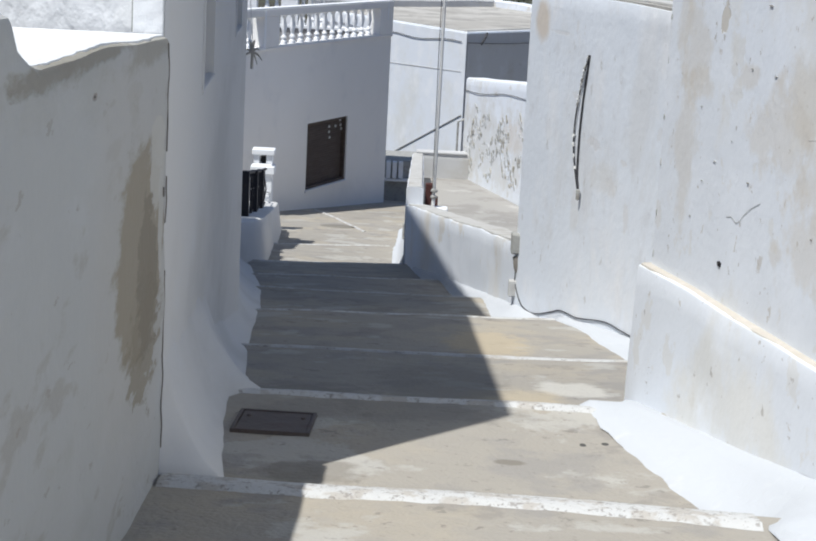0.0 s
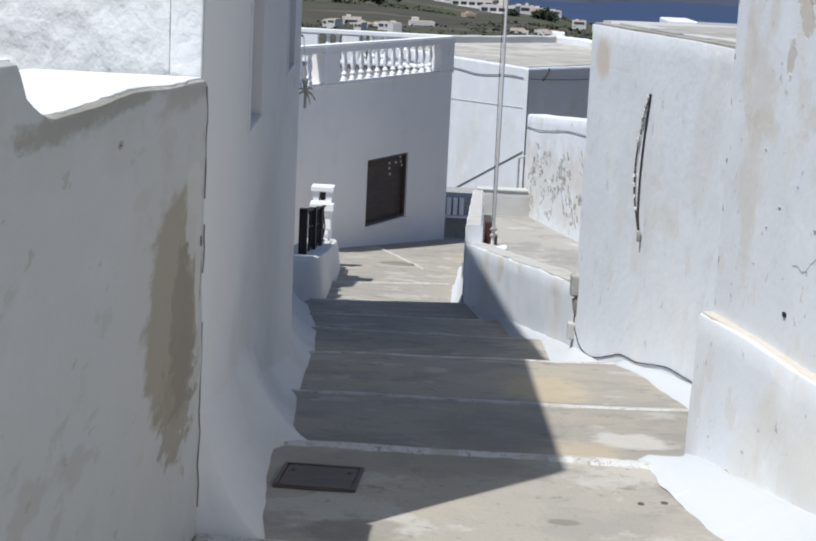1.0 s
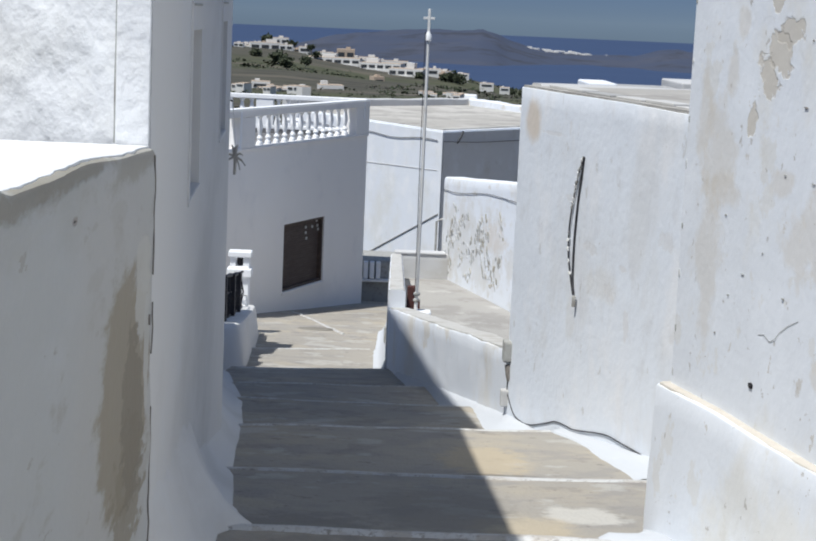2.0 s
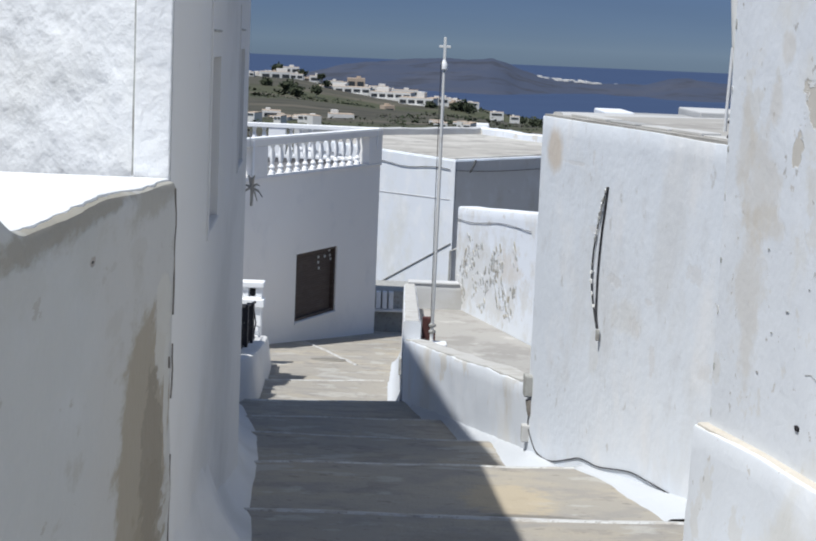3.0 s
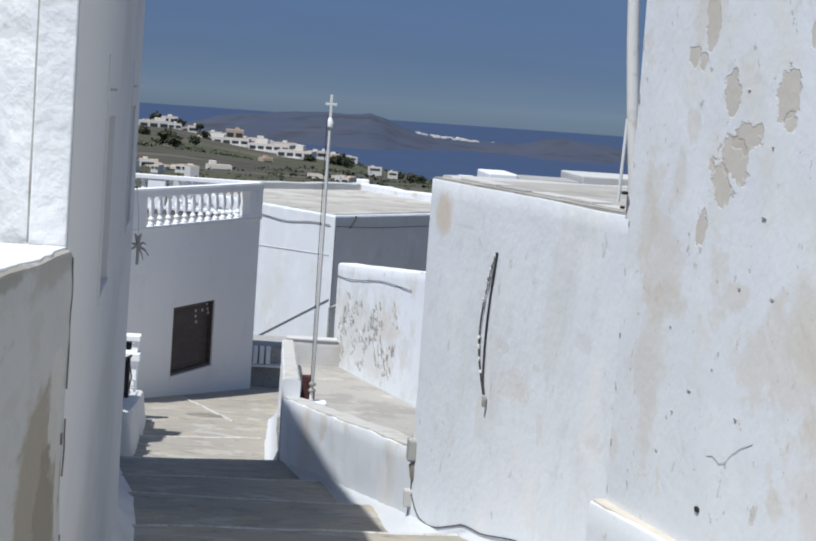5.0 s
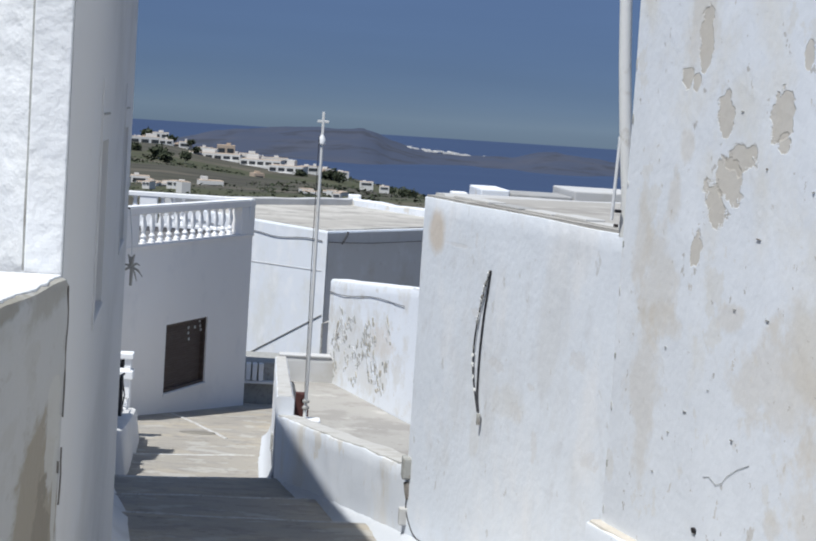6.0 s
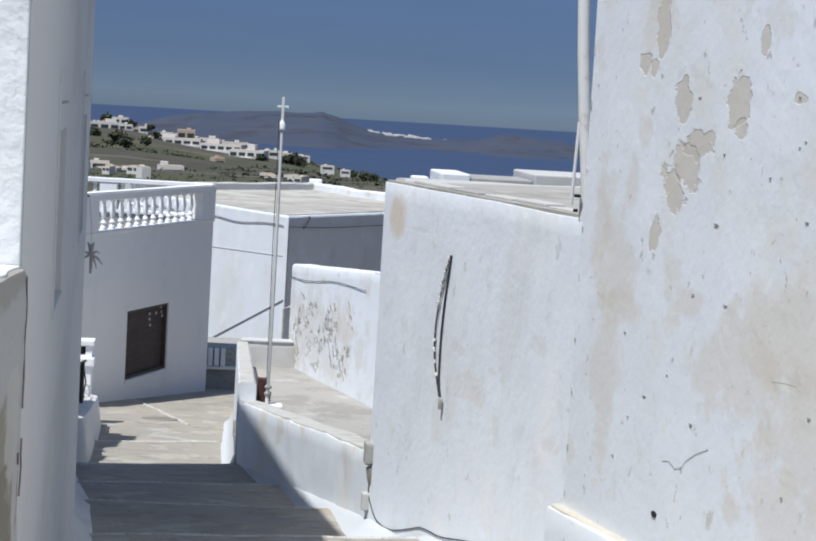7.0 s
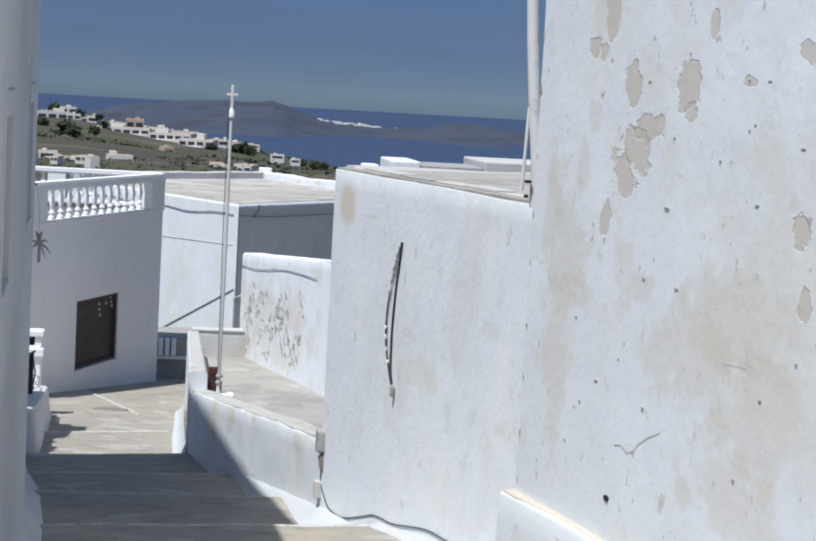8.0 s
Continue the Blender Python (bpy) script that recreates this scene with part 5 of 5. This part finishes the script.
def far_house(w, slope, r, wide, tall, deep, material, windows=0, rows=1, turn=0.0, label="white flat-roofed house on the far hillside"):
    """A far house whose top is at the given slope below the eye."""
    x, y = at_bearing(w, r)
    top = 1.75 + slope * r
    h = thing("house", pose(x, y, top - tall, 0, 0, -w + turn), label, "house", "houses on the hillside")
    put("wall", block("wall", (-wide / 2, 0, -8), (wide / 2, deep, tall), material, 0.0), h)
    put("roof", block("roof", (-wide / 2, 0.25, tall), (wide / 2, deep, tall + 0.12), M_FARTAN, 0.0), h)
    rf = random.Random(int(w * 1000) + int(r))
    if wide > 2.6:
        a = rf.uniform(-0.45, 0.1) * wide
        put("upper_room", block("upper_room", (a, 0.35 * deep, tall), (a + wide * rf.uniform(0.18, 0.35), 0.9 * deep, tall * rf.uniform(1.15, 1.4)), material, 0.0), h)
    for j in range(rows if windows > 2 else 0):
        put("balcony", block("balcony", (-wide / 2 + 0.3, -1.0, tall * j / rows + 0.1), (wide / 2 - rf.uniform(0.3, 4), 0, tall * j / rows + 0.9), material, 0.0), h)
    for j in range(rows):
        for k in range(windows):
            cx = -wide / 2 + (k + 0.5) * wide / windows
            cz = tall * (j + 0.55) / rows
            put("window", block("window", (cx - wide / windows * 0.36, -0.12, cz - tall / rows * 0.12), (cx + wide / windows * 0.36, 0.1, cz + tall / rows * 0.22), M_GLASS), h)
    return h


R = 640
far_house(-2.55 + 1.05, -0.0265, R, 23, 6.2, 10, M_FAR, 7, 2, -6, "long white two-storey building with dark windows")
far_house(-2.55 + 2.75, -0.0285, R - 10, 15, 6.4, 10, M_FAR, 5, 2, -10, "long white two-storey building with dark windows")
far_house(1.05, -0.0312, R - 30, 12.5, 6.6, 9, M_FAR, 4, 2, -12, "long white two-storey building with dark windows")
far_house(-0.95, -0.0215, R + 40, 7, 5, 8, M_FARTAN, 2, 1, 0, "pale tan house above the long building")
far_house(-3.6, -0.0195, R + 60, 12, 4, 7, M_FAR, 3, 1, 5)
far_house(-3.1, -0.0165, R + 110, 7, 3.5, 7, M_FAR, 2, 1, 0)
far_house(-2.3, -0.021, R + 80, 5, 3, 6, M_FAR, 1, 1, 0)
far_house(-0.2, -0.0255, R + 60, 8, 3.5, 6, M_FAR, 2, 1, 0)
far_house(0.75, -0.027, R + 60, 9, 3, 6, M_FAR, 2, 1, 0)
far_house(1.95, -0.0305, R + 20, 4.5, 3, 5, M_FAR, 1, 1, 0)
far_house(2.9, -0.0325, R + 40, 6, 1.6, 5, M_FAR, 1, 1, 8)
far_house(0.2, -0.0365, R - 160, 3.0, 3.2, 4, M_FARTAN, 1, 1, 20, "unfinished tan house on the slope")
far_house(-0.1, -0.0405, R - 170, 4.6, 1.8, 3, M_FAR, 0, 1, 10)
far_house(0.55, -0.0415, R - 180, 3.8, 1.5, 3, M_FARTAN, 1, 1, 0, "unfinished tan house on the slope")
far_house(1.05, -0.0425, R - 180, 2.2, 1.6, 3, M_FAR, 1, 1, 0)
far_house(3.75, -0.0375, R - 80, 4.5, 1.6, 4, M_FAR, 1, 1, 0)
far_house(4.35, -0.0395, R - 120, 3.0, 1.3, 4, M_FAR, 1, 1, 0)
far_house(-1.35, -0.0425, 330, 4.6, 3.0, 4, M_FAR, 1, 1, 8)
far_house(-3.0, -0.0455, 300, 3.0, 1.0, 3, M_FAR, 1, 1, 0)
far_house(-3.7, -0.042, 310, 3.4, 1.6, 3, M_FAR, 1, 1, 0)
far_house(-2.35, -0.0445, 300, 3.0, 1.2, 3, M_FAR, 1, 1, 0)
far_house(1.9, -0.0452, 300, 2.6, 1.3, 3, M_FAR, 1, 1, 0)
far_house(2.55, -0.0445, 310, 2.4, 1.3, 3, M_FAR, 1, 1, 0)


rh = random.Random(21)
for k in range(40):
    w = rh.uniform(-5.5, 2.6)
    base = -0.0195 - 0.0165 * max(0.0, min(1.0, (w + 3.5) / 8))
    far_house(w, base + rh.uniform(-0.0035, 0.0005), 680 + rh.uniform(-20, 90), rh.uniform(2.5, 6.5), rh.uniform(1.6, 3.2), 4, M_FAR if k % 4 else M_FARTAN, rh.choice((1, 2)), 1, rh.uniform(-15, 15))
for k in range(26):
    far_house(rh.uniform(-4.8, -2.0) if k % 3 else rh.uniform(1.6, 3.1), rh.uniform(-0.0465, -0.0435), 290 + rh.uniform(-20, 40), rh.uniform(0.9, 2.4), rh.uniform(0.5, 1.3), 3, M_FAR, rh.choice((0, 1, 1, 2)), 1, rh.uniform(-35, 35))


def tree(w, slope, r, size):
    """A dark tree: trunk, limbs and a crown of many small clumps."""
    x, y = at_bearing(w, r)
    z = 1.75 + slope * r
    t = thing("tree", pose(x, y, z), "dark green tree on the far hillside", "tree", "trees on the hillside")
    put("trunk", tube("trunk", [(0, 0, -size * 1.2), (0.05 * size, 0, -size * 0.4), (0, 0.03 * size, 0.2 * size)], 0.07 * size, M_DRY, 6, 0.5), t)
    rn = random.Random(int(w * 100 + r))
    verts, faces = [], []
    for k in range(420):
        d = Vector((rn.gauss(0, 1), rn.gauss(0, 1), rn.gauss(0, 0.7)))
        d = d.normalized() * rn.uniform(0.2, 1.0) * size * rn.uniform(0.6, 1.15)
        d.z = d.z * 0.8 - 0.2 * size
        s = size * rn.uniform(0.1, 0.22)
        u = Vector((rn.gauss(0, 1), rn.gauss(0, 1), rn.gauss(0, 1))).normalized() * s
        v = u.orthogonal().normalized() * s
        i = len(verts)
        verts += [d - u, d + v, d + u, d - v]
        faces.append((i, i + 1, i + 2, i + 3))
    me = bpy.data.meshes.new("crown")
    me.from_pydata([tuple(v) for v in verts], [], faces)
    me.materials.append(M_LEAF)
    put("crown", me, t)


for w, sl, r, s in ((-3.15, -0.0265, 560, 3.2), (-2.9, -0.029, 540, 2.6), (-2.25, -0.028, 560, 2.2), (-3.9, -0.025, 600, 2.4), (-3.55, -0.0165, 760, 3.0), (-2.75, -0.019, 740, 2.6), (-2.1, -0.0205, 720, 2.0),
                    (2.6, -0.0335, 600, 3.0), (2.85, -0.035, 590, 2.4), (2.35, -0.0345, 600, 2.2), (1.55, -0.0345, 600, 2.4), (5.0, -0.0415, 560, 2.2), (5.3, -0.042, 550, 2.0), (2.3, -0.042, 440, 1.6), (-1.9, -0.0245, 640, 1.8), (4.6, -0.041, 540, 1.6)):
    tree(w, sl, r, s)


def scrub():
    rn = random.Random(3)
    verts, faces = [], []
    for k in range(2600):
        w, r = rn.uniform(-9, 14), rn.uniform(220, 740)
        x, y = at_bearing(w, r)
        if noise.noise(Vector((x * 0.02, y * 0.012, 4))) < 0.02:
            continue
        z = land_z(x, y)
        s = rn.uniform(0.3, 1.1) * r / 500
        for j in range(4):
            c = Vector((x + rn.gauss(0, s), y + rn.gauss(0, s), z + rn.uniform(0.1, 0.7) * s))
            i = len(verts)
            verts += [c + Vector((rn.uniform(-s, s), rn.uniform(-s, s), rn.uniform(-0.5, 0.6) * s)) for _ in range(4)]
            faces.append((i, i + 1, i + 2, i + 3))
    me = bpy.data.meshes.new("bushes")
    me.from_pydata([tuple(v) for v in verts], [], faces)
    me.materials.append(M_LEAF)
    return me


put("bushes", scrub(), label="scattered dark scrub on the hillside", category="scrub", kind="stuff")
far_town = thing("far_town", pose(0, 0, 0), "pale strip of far houses along the island ridge", "far town")
rn = random.Random(9)
bm = bmesh.new()
for k in range(90):
    w = rn.uniform(5.05, 7.9)
    sl = -0.0158 - 0.0012 * (w - 5.05) + rn.uniform(-0.0006, 0.0004)
    x, y = at_bearing(w, 2140 + rn.uniform(-20, 20))
    z = 1.75 + sl * 2140
    cuboid(bm, (x - rn.uniform(1, 3), y - 2, z - 1.6), (x + rn.uniform(1, 3), y + 4, z + rn.uniform(-0.8, 0.9)))
put("houses", done(bm, "houses", M_FAR), far_town, kind="stuff")
